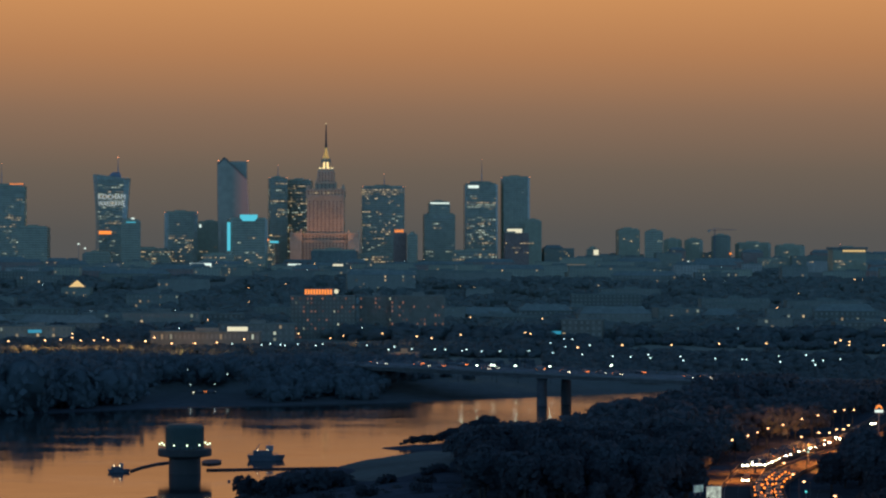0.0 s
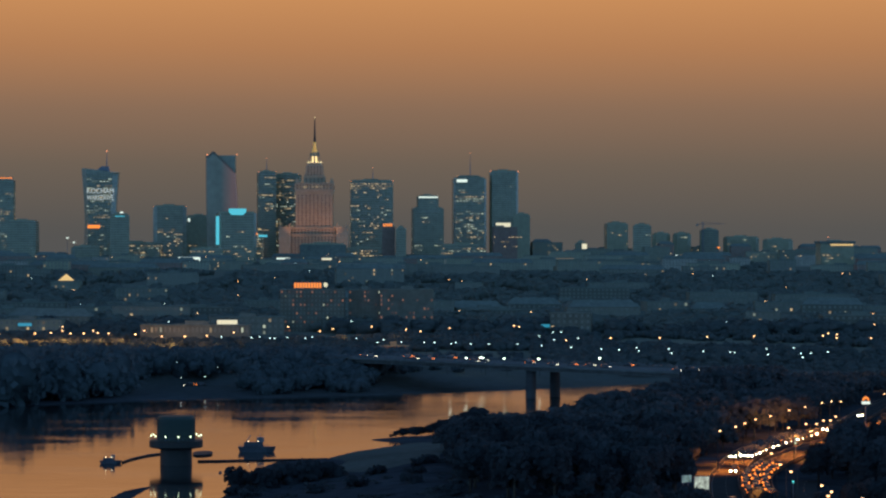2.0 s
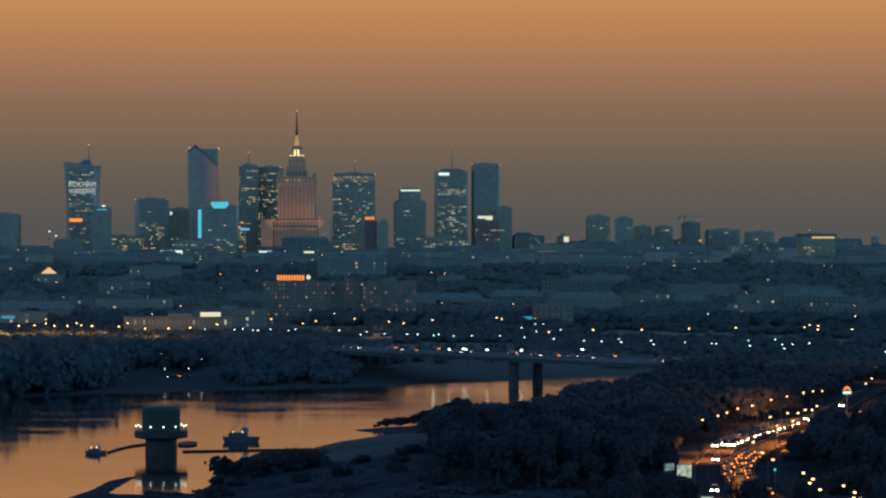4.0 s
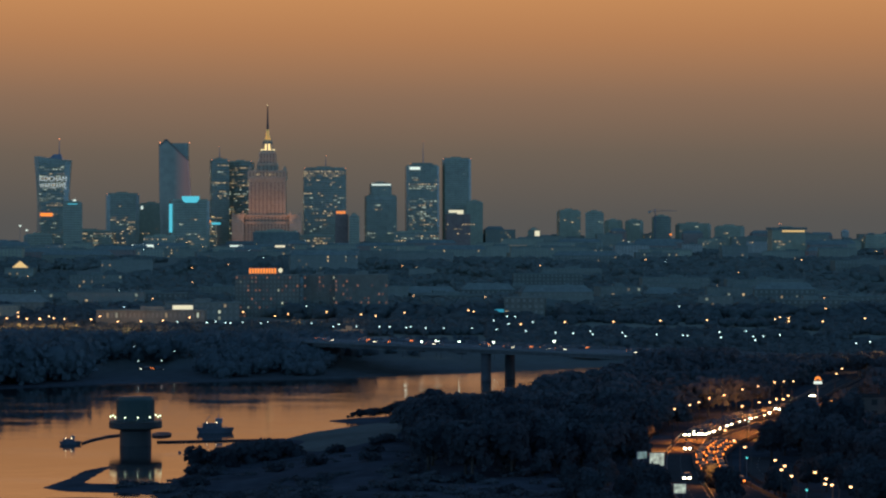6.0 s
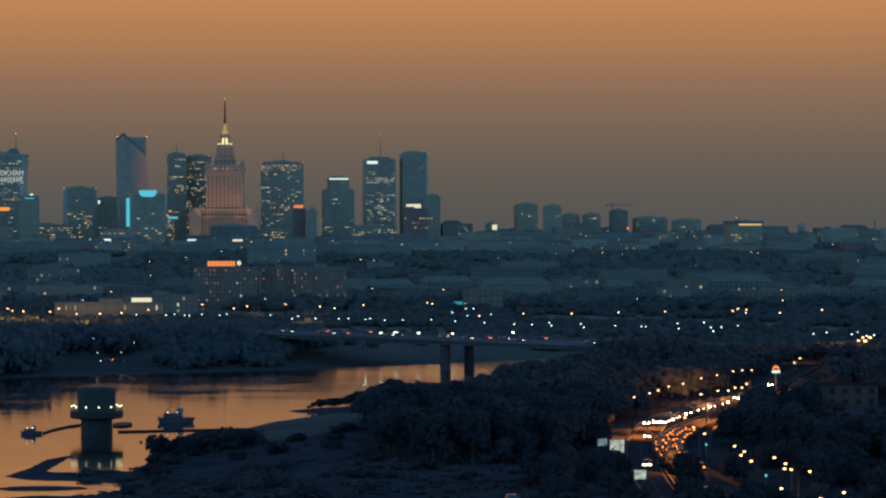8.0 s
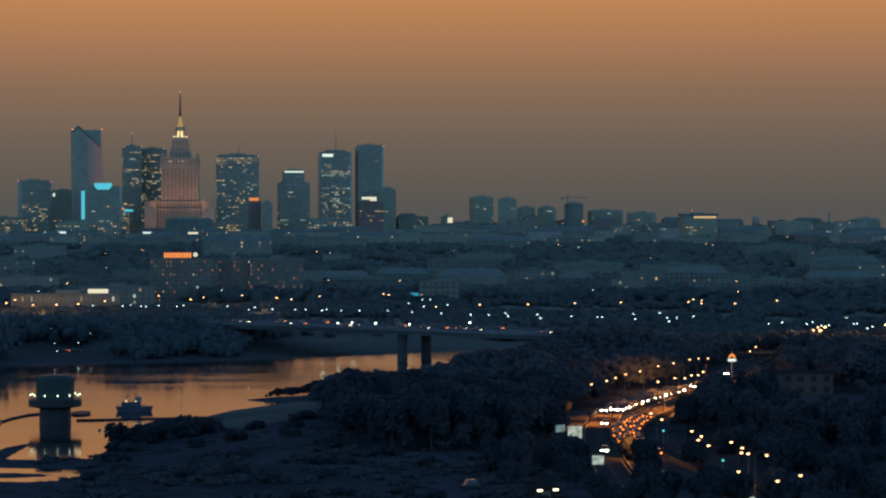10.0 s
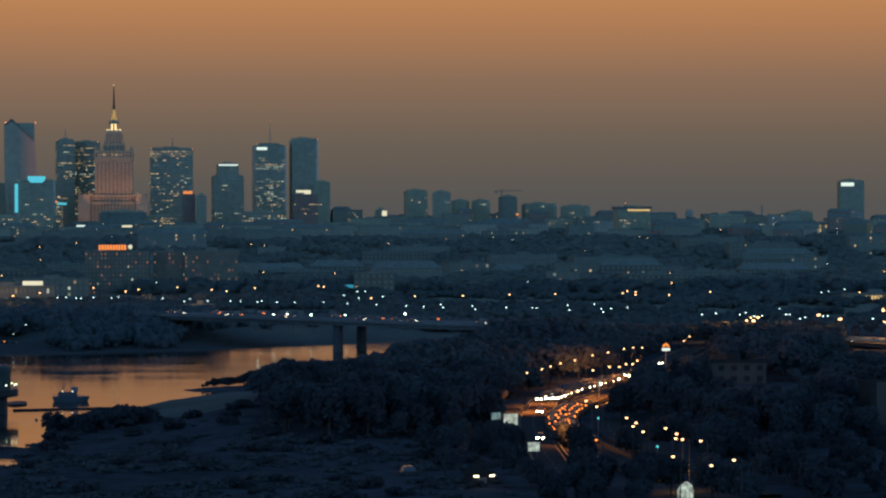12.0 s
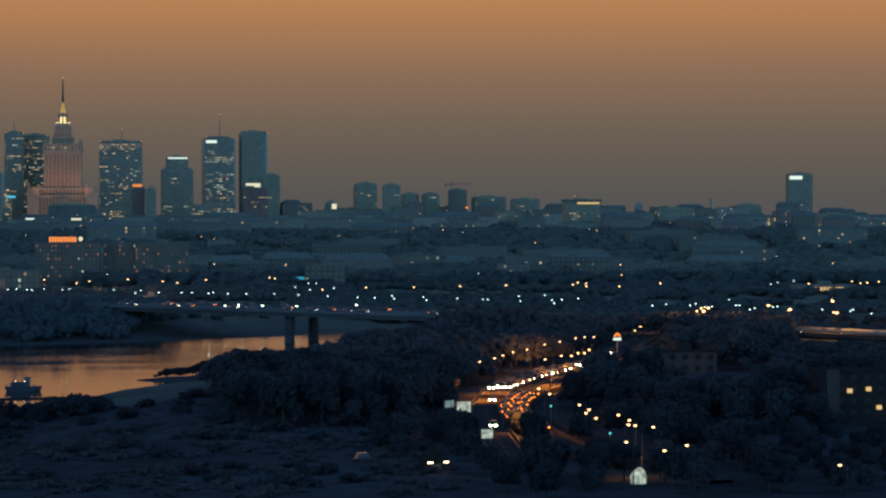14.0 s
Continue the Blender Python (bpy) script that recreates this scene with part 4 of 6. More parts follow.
def leaf_cloud(rng, lobes, count, size, flat=0.75, shell=(0.82, 1.1), loose=0.4):
    """Many small leaf clumps over the shells of several lobes; lobes: (x, y, z, radius)."""
    weight = np.array([r * r for *_, r in lobes])
    pick = rng.choice(len(lobes), count, p=weight / weight.sum())
    c = np.array([l[:3] for l in lobes])[pick]
    r = np.array([l[3] for l in lobes])[pick]
    v = rng.normal(size=(count, 3))
    v /= np.linalg.norm(v, axis=1)[:, None]
    v[:, 2] = np.where(v[:, 2] < 0, v[:, 2] * 0.9, v[:, 2] * flat)
    v[:, :2] /= np.where(v[:, 2] < 0, np.maximum(np.linalg.norm(v[:, :2], axis=1), 0.4), 1)[:, None]
    centre = c + v * (r * rng.uniform(*shell, count))[:, None]
    # the clumps lie over one another like shingles, facing roughly outwards
    face = v * np.where(v[:, 2:] < 0, (1, 1, 0.0), (1, 1, 1)) + rng.normal(size=(count, 3)) * loose
    a = np.cross(face, rng.normal(size=(count, 3)))
    a /= np.linalg.norm(a, axis=1)[:, None]
    b = np.cross(face, a)
    b /= np.linalg.norm(b, axis=1)[:, None]
    s = size * rng.uniform(0.6, 1.3, count)[:, None]
    quad = np.stack([centre - a * s - b * s * 0.6, centre + a * s * 0.2 - b * s, centre + a * s + b * s * 0.6, centre - a * s * 0.3 + b * s], 1)
    return quad.reshape(-1, 3)


ICO_V, ICO_F = [], []
_t = (1 + 5 ** 0.5) / 2
for _p in ((-1, _t, 0), (1, _t, 0), (-1, -_t, 0), (1, -_t, 0), (0, -1, _t), (0, 1, _t), (0, -1, -_t), (0, 1, -_t), (_t, 0, -1), (_t, 0, 1), (-_t, 0, -1), (-_t, 0, 1)):
    ICO_V.append(Vector(_p).normalized())
for _i in range(12):
    for _j in range(_i + 1, 12):
        for _k in range(_j + 1, 12):
            _a, _b, _c = ICO_V[_i], ICO_V[_j], ICO_V[_k]
            if max((_a - _b).length, (_b - _c).length, (_a - _c).length) < 1.1:
                ICO_F.append((_i, _j, _k) if (_b - _a).cross(_c - _a).dot(_a) > 0 else (_i, _k, _j))
ICO_V, ICO_F = np.array(ICO_V), np.array(ICO_F)


def clump_cores(g, lobes, fill=0.86, flat=0.75):
    """A lumpy leaf mass inside each lobe: corner rows and triangles."""
    verts, tris = [], []
    for i, (x, y, z, r) in enumerate(lobes):
        v = ICO_V * (r * fill * g.uniform(0.8, 1.15, (12, 1)))
        low = v[:, 2] < -0.05 * r
        v[low, :2] *= (r * fill / np.maximum(np.linalg.norm(v[low, :2], axis=1), 0.3 * r))[:, None]
        v[:, 2] *= np.where(low, 1.1, flat)
        verts.append(v + (x, y, z))
        tris.append(ICO_F + 12 * i)
    return np.concatenate(verts), np.concatenate(tris)


def leaf_mesh(name, quads, cores, tris, material):
    """One mesh of leaf clumps (four corners each) and the lumpy masses inside."""
    me = bpy.data.meshes.new(name)
    nq, nt = len(quads) // 4, len(tris)
    me.vertices.add(len(quads) + len(cores))
    me.vertices.foreach_set("co", np.concatenate([quads, cores]).astype(np.float32).ravel())
    me.loops.add(nq * 4 + nt * 3)
    me.loops.foreach_set("vertex_index", np.concatenate([np.arange(nq * 4), (np.asarray(tris) + nq * 4).ravel()]).astype(np.int32))
    me.polygons.add(nq + nt)
    me.polygons.foreach_set("loop_start", np.concatenate([np.arange(nq) * 4, nq * 4 + np.arange(nt) * 3]).astype(np.int32))
    me.polygons.foreach_set("use_smooth", np.concatenate([np.zeros(nq, bool), np.ones(nt, bool)]))
    me.update(calc_edges=True)
    me.materials.append(material)
    return me


def tree_lobes(rng, kind):
    if kind == "poplar":
        return [(rng.normal(0, 0.25), rng.normal(0, 0.25), 4 + 1.5 * i, 1.9 - 0.13 * i) for i in range(9)]
    if kind == "bush":
        return [(rng.normal(0, 1.3), rng.normal(0, 1.3), rng.uniform(0.8, 2.2), rng.uniform(0.9, 1.6)) for i in range(6)]
    out = [(0, 0, 8.6, 3.7)]
    for i in range(7):
        a, d = 0.9 * i + rng.uniform(-0.4, 0.4), rng.uniform(1.5, 3.1)
        out.append((d * math.cos(a), d * math.sin(a), rng.uniform(5.2, 11.2) - d * 0.3, rng.uniform(1.7, 2.8)))
    return out


def make_tree(seed, kind, label, name="tree"):
    rng = np.random.default_rng(seed)
    lobes = tree_lobes(rng, kind)
    owner = thing(name, label, "bush" if kind == "bush" else "tree", 0, -2000, -50)
    bm = bmesh.new()
    if kind == "bush":
        for l in lobes[:4]:
            tube(bm, (0, 0, -0.4), (l[0] * 0.8, l[1] * 0.8, l[2]), 0.09, 0.04, 5)
    else:
        tube(bm, (0, 0, -0.6), (0.1, 0.05, 5), 0.34, 0.24, 8)
        tube(bm, (0.1, 0.05, 5), (0, 0, 10), 0.24, 0.1, 6)
        for l in lobes[1:9]:
            tube(bm, (0.05, 0, max(2.5, l[2] - 3)), l[:3], 0.13, 0.04, 5)
    part("trunk", bm, M_BARK, owner)
    count, size = {"bush": (260, 0.42), "poplar": (700, 0.45)}.get(kind, (950, 0.6))
    crown = new("crown", leaf_mesh("crown", leaf_cloud(rng, lobes, count, size, shell=(0.8, 1.1)), *clump_cores(rng, lobes, 0.8), M_LEAF))
    crown.parent = owner
    return owner


KINDS = [make_tree(11, "broad", "dark leafy broadleaf tree on the river bank"), make_tree(12, "broad", "dark leafy broadleaf tree on the river bank"), make_tree(13, "broad", "dark leafy broadleaf tree on the river bank"),
         make_tree(14, "broad", "dark leafy broadleaf tree on the river bank"), make_tree(15, "poplar", "slim dark poplar in the riverside wood"), make_tree(16, "bush", "low dark rounded shrub on the bank meadow", "shrub"), make_tree(17, "bush", "low dark rounded shrub on the bank meadow", "shrub")]

# the dual carriageway along the bank, by its centre lines
HEAD_LANE = [(64, 530), (66, 570), (68, 605), (70, 632), (72.5, 662), (76.5, 698), (82, 730), (88, 762), (100, 801), (119, 848), (132, 880), (146, 925), (160, 975), (182, 1050)]
TAIL_LANE = [(84, 530), (81, 575), (79.2, 610), (78.9, 632), (79.9, 660), (83.4, 693), (89, 720), (97.5, 752), (111, 792), (129, 838), (142, 871), (156, 916), (170, 967), (192, 1042)]
SIDE_ROAD = [(100, 500), (95, 560), (91, 610), (91, 655), (97, 695)]


def along(line, step):
    """Points every step metres along a smoothed line, with the way they face."""
    pts = [Vector((x, y, 0)) for x, y in line]
    fine = []
    for i in range(len(pts) - 1):
        p0, p1, p2, p3 = pts[max(i - 1, 0)], pts[i], pts[i + 1], pts[min(i + 2, len(pts) - 1)]
        for k in range(20):
            s = k / 20
            fine.append(0.5 * ((2 * p1) + (p2 - p0) * s + (2 * p0 - 5 * p1 + 4 * p2 - p3) * s * s + (3 * p1 - p0 - 3 * p2 + p3) * s ** 3))
    fine.append(pts[-1])
    out, want, gone = [], 0.0, 0.0
    for a, b in zip(fine, fine[1:]):
        length = (b - a).length
        while want <= gone + length:
            out.append((a.lerp(b, (want - gone) / max(length, 1e-6)), (b - a).normalized()))
            want += step
        gone += length
    return out


def line_distance(x, y, line):
    best = 1e9
    for (ax, ay), (bx, by) in zip(line, line[1:]):
        ex, ey = bx - ax, by - ay
        s = min(1, max(0, ((x - ax) * ex + (y - ay) * ey) / (ex * ex + ey * ey)))
        best = min(best, math.hypot(x - ax - s * ex, y - ay - s * ey))
    return best


ROAD_Z = 7.0


def ribbon(bm, line, half, z, step=4.0, shift=0.0):
    prev = None
    for p, w in along(line, step):
        side = Vector((w.y, -w.x, 0))
        a, b = p + side * (shift - half), p + side * (shift + half)
        cur = [bm.verts.new((q.x, q.y, zz)) for q, zz in ((a, z - 0.9), (a, z), (b, z), (b, z - 0.9))]
        if prev:
            for i in range(3):
                bm.faces.new((prev[i], prev[i + 1], cur[i + 1], cur[i]))
        prev = cur


for line, half, lab in ((HEAD_LANE, 3.9, "asphalt carriageway of the riverside road"), (TAIL_LANE, 3.9, "asphalt carriageway of the riverside road"), (SIDE_ROAD, 3.2, "narrow side road with kerbs")):
    bm = bmesh.new()
    ribbon(bm, line, half, ROAD_Z if half > 3.5 else ROAD_Z - 0.06)
    road = single("road", bm, M_ASPHALT, lab, "road", "structure")
    for shift in (-half + 0.35, half - 0.35) if half > 3.5 else ():
        bm = bmesh.new()
        ribbon(bm, line, 0.12, ROAD_Z + 0.012 if half > 3.5 else ROAD_Z - 0.048, 4.0, shift)
        part("edge_line", bm, M_PAINT, road)
    bm = bmesh.new()
    for i, (p, w) in enumerate(along(line, 9.0)):
        side = Vector((w.y, -w.x, 0))
        for shift in ((-0.05,) if half > 3.5 else (0,)):
            c = p + side * shift
            a, b = c - w * 2, c + w * 2
            z = (ROAD_Z if half > 3.5 else ROAD_Z - 0.06) + 0.012
            bm.faces.new([bm.verts.new((q.x, q.y, z)) for q in (a - side * 0.08, a + side * 0.08, b + side * 0.08, b - side * 0.08)])
    part("lane_dash", bm, M_PAINT, road, kind="stuff")
    if half < 3.5:
        continue
    bm = bmesh.new()
    for shift in (-half - 0.3, half + 0.3):
        ribbon(bm, line, 0.09, ROAD_Z + 0.75, 4.0, shift)
    part("guard_rail", bm, M_DARKCLAD, road)

# where trees may stand
CLEAR = [((63, 635), 6), ((64, 583), 4), ((76, 545), 3.5), ((84, 500), 5), ((46, 528), 7), ((159, 843), 13), ((135, 700), 9), ((141, 874), 5), ((170, 640), 20), ((275, 1040), 32), ((60.5, 548), 3.5), ((72, 515), 3.5), ((81, 482), 3.5)]


def wooded(x, y):
    """How tall trees stand at a place on the near bank; 0: none."""
    if edge_distance(np.array([x]), np.array([y]), RIVER)[0] < 5:
        return 0
    gap = 11 if y > 640 else 4.7
    right = y > 640 and x > np.interp(y, [p[1] for p in TAIL_LANE], [p[0] for p in TAIL_LANE])
    if min(line_distance(x, y, HEAD_LANE), line_distance(x, y, TAIL_LANE)) < (9.5 if right else gap) or line_distance(x, y, SIDE_ROAD) < (3 if y > 640 else min(gap, 5)):
        return 0
    for (cx, cy), r in CLEAR:
        if math.hypot(x - cx, (y - cy + 10) / 3.5) < r:
            return 0
    if x < 1.5 + max(0, 690 - y) * 0.25 or y < 640 and x < 40:
        return 0
    if y > np.interp(x, (0, 40, 60, 87, 118, 195, 300), (845, 850, 900, 1000, 1090, 1180, 1190)):
        return 0
    return 1


rng = random.Random(5)
near_trees = []
gy = 478
while gy < 1200:
    gx = -25
    while gx < 0.30 * gy + 20:
        x, y = gx + rng.uniform(-4, 4), gy + rng.uniform(-6, 6)
        if wooded(x, y):
            near_trees.append((x, y))
        gx += 8.5
    gy += 15
near_trees.sort(key=lambda p: p[1])
joined = []
for i, (x, y) in enumerate(near_trees):
    z = float(ground_height(x, y))
    tall = rng.uniform(0.75, 1.15) * (0.95 if y < 1000 else 1.05)
    if y > 930 and x > 140:
        tall = (rng.uniform(0.72, 0.88) if y < 1090 else 0.5) if x < 0.228 * y else rng.uniform(0.14, 0.24) if y < 1040 else rng.uniform(0.28, 0.42)
    if y < 600:
        tall *= 0.6
    if x > 115 and y < 610:
        tall = rng.uniform(0.35, 0.5)
    if 35 < x < 115 and y < 645:
        tall = rng.uniform(0.35, 0.6) if y > 612 else rng.uniform(0.5, 0.8)
    if 128 < x < 178 and 690 < y < 842:
        tall = rng.uniform(0.28, 0.42)
    if 650 < y < 1000 and x < 75:
        # crest heights fitted to the wood's outline in the camera's view
        crest = np.interp(x, (3, 5, 11, 20, 31, 38, 48, 57), (11.2, 13.6, 15.4, 16.5, 16.6, 18.4, 22, 24)) + (820 - y) * 0.062
        tall = min(rng.uniform(0.9, 1.2), (crest - z) / 12.3 * rng.uniform(0.86, 1.03))
    if 760 < y <= 930 and x > 0.222 * y:
        tall = min(tall, 0.5)
    if 640 < y < 800 and line_distance(x, y, TAIL_LANE) < 15:
        tall = min(tall, rng.uniform(0.4, 0.6))
    if i < 300:
        k = rng.choice((0, 1, 2, 3, 3, 0, 1, 4)) if tall > 0.75 and x > 75 else rng.randrange(4)
        t = copy_thing(KINDS[k], pose(x, y, z, 0, 0, rng.uniform(0, 360)) @ Matrix.Diagonal((tall * 1.05, tall * 1.05, tall, 1)))
        t["group"] = "trees of the riverside wood"
    else:
        joined.append((x, y, z, tall))


def woodland(name, label, places, count, size, material, seed, kind="broad", fill=1.0, spread=1.25, lumps=12, shell=(0.82, 1.1)):
    """Trees past counting: crowns of leaf clumps on trunks, in one mesh."""
    g = np.random.default_rng(seed)
    shapes = []
    for i in range(6):
        lobes = tree_lobes(g, kind)[:lumps]
        shapes.append((leaf_cloud(g, lobes, count, size, shell=shell, loose=0.2 if lumps < 7 else 0.4), *clump_cores(g, lobes, fill)))
    quads, cores, tris, base = [], [], [], 0
    for x, y, z, s in places:
        a = g.uniform(0, 6.28)
        q, c, t = shapes[g.integers(6)]
        turn = np.array(((math.cos(a), math.sin(a), 0), (-math.sin(a), math.cos(a), 0), (0, 0, 1))) * (s * spread, s * spread, s)
        quads.append(q @ turn + (x, y, z))
        cores.append(c @ turn + (x, y, z))
        tris.append(t + base)
        base += len(c)
        if kind != "bush":
            quads.append(np.array([(-0.3, 0, -1), (0.3, 0, -1), (0.2, 0, 8), (-0.2, 0, 8), (0, -0.3, -1), (0, 0.3, -1), (0, 0.2, 8), (0, -0.2, 8)]) * s + (x, y, z))
    tagged(new(name, leaf_mesh(name, np.concatenate(quads), np.concatenate(cores), np.concatenate(tris), material)), label, "wood", kind="stuff")


woodland("riverside_wood", "dense dark riverside wood beyond the road", joined, 330, 0.72, M_MIDHAZELEAF, 21, fill=0.8, shell=(0.8, 1.1))

places = []
for i in range(1500):
    y = rng.uniform(480, 850)
    x = rng.uniform(-0.12 * y + 8, 52)
    if y > 735 and x < 30:
        continue
    if edge_distance(np.array([x]), np.array([y]), RIVER)[0] < 2.5 or edge_distance(np.array([x]), np.array([y]), SAND)[0] < 2 or noise.noise((x * 0.06, y * 0.03, 1.0)) < -0.12:
        continue
    if min(line_distance(x, y, HEAD_LANE), line_distance(x, y, TAIL_LANE)) < 9 or math.hypot(x - 46, (y - 515) / 3) < 6:
        continue
    places.append((x, y, float(ground_height(x, y)) - 0.2, rng.uniform(0.22, 0.5) * (0.6 if y > 700 else 1)))
woodland("meadow_scrub", "tangled dark scrub and reeds on the bank meadow", places, 46, 0.7, M_SCRUB, 24, "bush", fill=0.6, lumps=4, spread=2.2)
# shrubs on the meadow and by the shore
for x, y, s in ((-49.4, 733, 2.0), (-43.5, 742, 1.3), (-40, 748, 1.7), (-36.6, 746, 1.8), (-33, 750, 1.7), (-29.5, 754, 1.3)):
    t = copy_thing(KINDS[5 + (int(x) % 2)], pose(x, y, float(ground_height(x, y)), 0, 0, x * 37) @ Matrix.Diagonal((s * 1.1, s * 1.1, s, 1)))
    t["group"] = "shrubs on the bank"
for i in range(70):
    y = rng.uniform(500, 775)
    x = rng.uniform(-0.11 * y + 12, 48)
    if edge_distance(np.array([x]), np.array([y]), RIVER)[0] < 3 or wooded(x, y) and rng.random() < 0.6:
        continue
    s = rng.uniform(0.35, 0.95)
    t = copy_thing(KINDS[5 + i % 2], pose(x, y, float(ground_height(x, y)), 0, 0, rng.uniform(0, 360)) @ Matrix.Diagonal((s * 1.3, s * 1.3, s, 1)))
    t["group"] = "shrubs on the bank"
for i in range(22):
    x = -14 + i * 1.5 + rng.uniform(-0.8, 0.8)
    y = 918 + i * 2.2 + rng.uniform(-5, 5)
    s = 0.1 + 0.022 * i + rng.uniform(0, 0.1)
    if edge_distance(np.array([x]), np.array([y]), RIVER)[0] > 0.3:
        t = copy_thing(KINDS[i % 4], pose(x, y, float(ground_height(x, y)), 0, 0, x * 77) @ Matrix.Diagonal((s * 1.4, s * 1.4, s, 1)))
        t["group"] = "trees of the riverside wood"

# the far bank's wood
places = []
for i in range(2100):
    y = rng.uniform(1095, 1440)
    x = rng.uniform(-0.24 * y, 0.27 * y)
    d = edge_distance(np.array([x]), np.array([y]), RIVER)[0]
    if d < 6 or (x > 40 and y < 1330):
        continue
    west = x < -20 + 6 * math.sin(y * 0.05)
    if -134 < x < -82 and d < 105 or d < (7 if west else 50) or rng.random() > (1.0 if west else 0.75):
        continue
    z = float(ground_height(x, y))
    # tops held under a sight line from the camera, 70 m up
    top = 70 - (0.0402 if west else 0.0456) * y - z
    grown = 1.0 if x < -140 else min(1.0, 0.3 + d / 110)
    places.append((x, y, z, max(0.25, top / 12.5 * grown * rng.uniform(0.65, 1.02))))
woodland("far_bank_wood", "dark wood along the far river bank", [(x, y, z, s * 3.7) for x, y, z, s in places], 230, 0.27, M_FARHAZELEAF, 22, "bush", fill=0.8, spread=1.0, shell=(0.8, 1.08))

# trees all over the city
places = []
for i in range(10500):
    y = 1310 + 3490 * rng.random() ** 1.3
    x = rng.uniform(-0.2 * y if y > 1480 else 60, 0.29 * y)
    slope = 2250 < y + 0.15 * x < 3000
    clump = noise.noise((x * 0.006, y * 0.0035, 3.0))
    if not slope and clump < (0.25 if y > 2900 else -0.32):
        continue
    if slope and clump < -0.4:
        continue
    s = rng.uniform(0.8, 1.4) * (0.78 if slope else 0.5 if y > 2900 else 0.42 if y < 1720 else 0.85) * 3.2
    places.append((x, y, float(ground_height(x, y)), s))
woodland("promenade_trees", "dark trees behind the far promenade", [p for p in places if p[1] < 1760], 44, 0.45, M_PROMHAZELEAF, 25, "bush", fill=0.95, lumps=6, spread=1.6, shell=(0.92, 1.05))
woodland("city_trees", "dark park trees among the city's houses", [p for p in places if p[1] >= 1760], 26, 0.5, M_CITYHAZELEAF, 23, "bush", fill=1.0, lumps=4, spread=1.6, shell=(0.93, 1.05))

# ---- the bridge ----
bridge = thing("bridge", "long dark girder road bridge on twin concrete piers", "bridge", 48, 1167, 0, math.degrees(math.atan2(-120, 128)))
bm = bmesh.new()
box(bm, -120, 150, -14, 14, 13.6, 14.5)
part("deck", bm, M_BRIDGE, bridge)
for py in (-11, -4, 4, 11):
    bm = bmesh.new()
    box(bm, -120, 150, py - 0.6, py + 0.6, 12.0, 13.6)
    part("girder", bm, M_BRIDGE, bridge)
for py in (-13.6, 13.6):
    bm = bmesh.new()
    for i in range(90):
        box(bm, -120 + 3 * i, -119.9 + 3 * i, py - 0.05, py + 0.05, 14.5, 15.6)
    box(bm, -120, 150, py - 0.06, py + 0.06, 15.5, 15.65)
    box(bm, -120, 150, py - 0.04, py + 0.04, 15.0, 15.1)
    part("railing", bm, M_STEEL, bridge)
for px in (0, 90):
    for py in (-8, 8):
        bm = bmesh.new()
        loft(bm, [circle(2.6, -2.5, 14, px, py, 2.3), circle(2.45, 3, 14, px, py, 2.1), circle(2.3, 10.9, 14, px, py, 1.9), circle(2.8, 12.1, 14, px, py, 2.4)])
        part("pier", bm, M_PIER, bridge)

# ---- street lamps ----


def make_lamp(label, tall, material, arms=1, reach=1.6, size=1.0):
    owner = thing("street_lamp", label, "lamp", 0, -2100, -50)
    bm = bmesh.new()
    tube(bm, (0, 0, -0.5), (0, 0, tall - 0.4), 0.12, 0.07, 8)
    part("pole", bm, M_DARKCLAD, owner)
    for k in range(arms):
        s = 1 if k == 0 else -1
        bm = bmesh.new()
        tube(bm, (0, 0, tall - 0.5), (s * reach * 0.5, 0, tall - 0.05), 0.06, n=6)
        tube(bm, (s * reach * 0.5, 0, tall - 0.05), (s * reach, 0, tall), 0.06, n=6)
        arm = part("arm", bm, M_DARKCLAD, owner)
        bm = bmesh.new()
        loft(bm, [circle(0.5 * size, tall - 0.02, 12, s * reach, 0, 0.4 * size), circle(0.34 * size, tall + 0.22, 12, s * reach, 0, 0.26 * size)])
        part("hood", bm, M_STEEL, arm)
        bm = bmesh.new()
        turned(bm, [(0.08, tall - 0.5 * size), (0.32 * size, tall - 0.4 * size), (0.44 * size, tall - 0.2 * size), (0.4 * size, tall - 0.03)], 12, s * reach)
        part("lens", bm, material, arm, "glowing lamp glass")
    return owner


LAMP_HW = make_lamp("tall sodium street lamp glowing warm white", 11.0, L_SODIUM, 1, 1.6, 0.72)
LAMP_FAR = make_lamp("sodium street lamp glowing amber across the river", 10.0, L_SODIUM, 1, 1.6, 1.1)
LAMP_LED = make_lamp("white street lamp across the water", 8.0, L_LED, 1, 1.4, 0.85)
LAMP_SHORE = make_lamp("bright white lamp of the far promenade", 8.0, L_PROM, 1, 1.4, 1.25)
WARM = [(-244, 1508), (-225, 1518), (-217, 1527), (-224, 1632), (-203, 1519), (-195, 1519), (-195, 1564), (-181, 1520), (-178, 1676), (-167, 1566), (-149, 1478), (-137, 1479), (-115, 1541), (-89, 1638),
        (-66, 1561), (-59, 1600), (-36, 1641), (-14, 1592), (-5, 1564), (12, 1623), (54, 1645), (97, 1464), (123, 1466), (150, 1483), (177, 1493), (225, 1538), (228, 1521), (-214, 1559), (-189, 1529), (-165, 1510), (-123, 1490), (52, 1665), (72, 1431)]
WARM_EAST = [(218, 1503), (220, 1471), (238, 1469), (270, 1518), (260, 1182), (258, 1131), (307, 1248), (273, 1104), (218, 1123), (226, 1154), (406, 1534), (393, 1513), (355, 1503), (390, 1543), (386, 1510), (177, 918)]
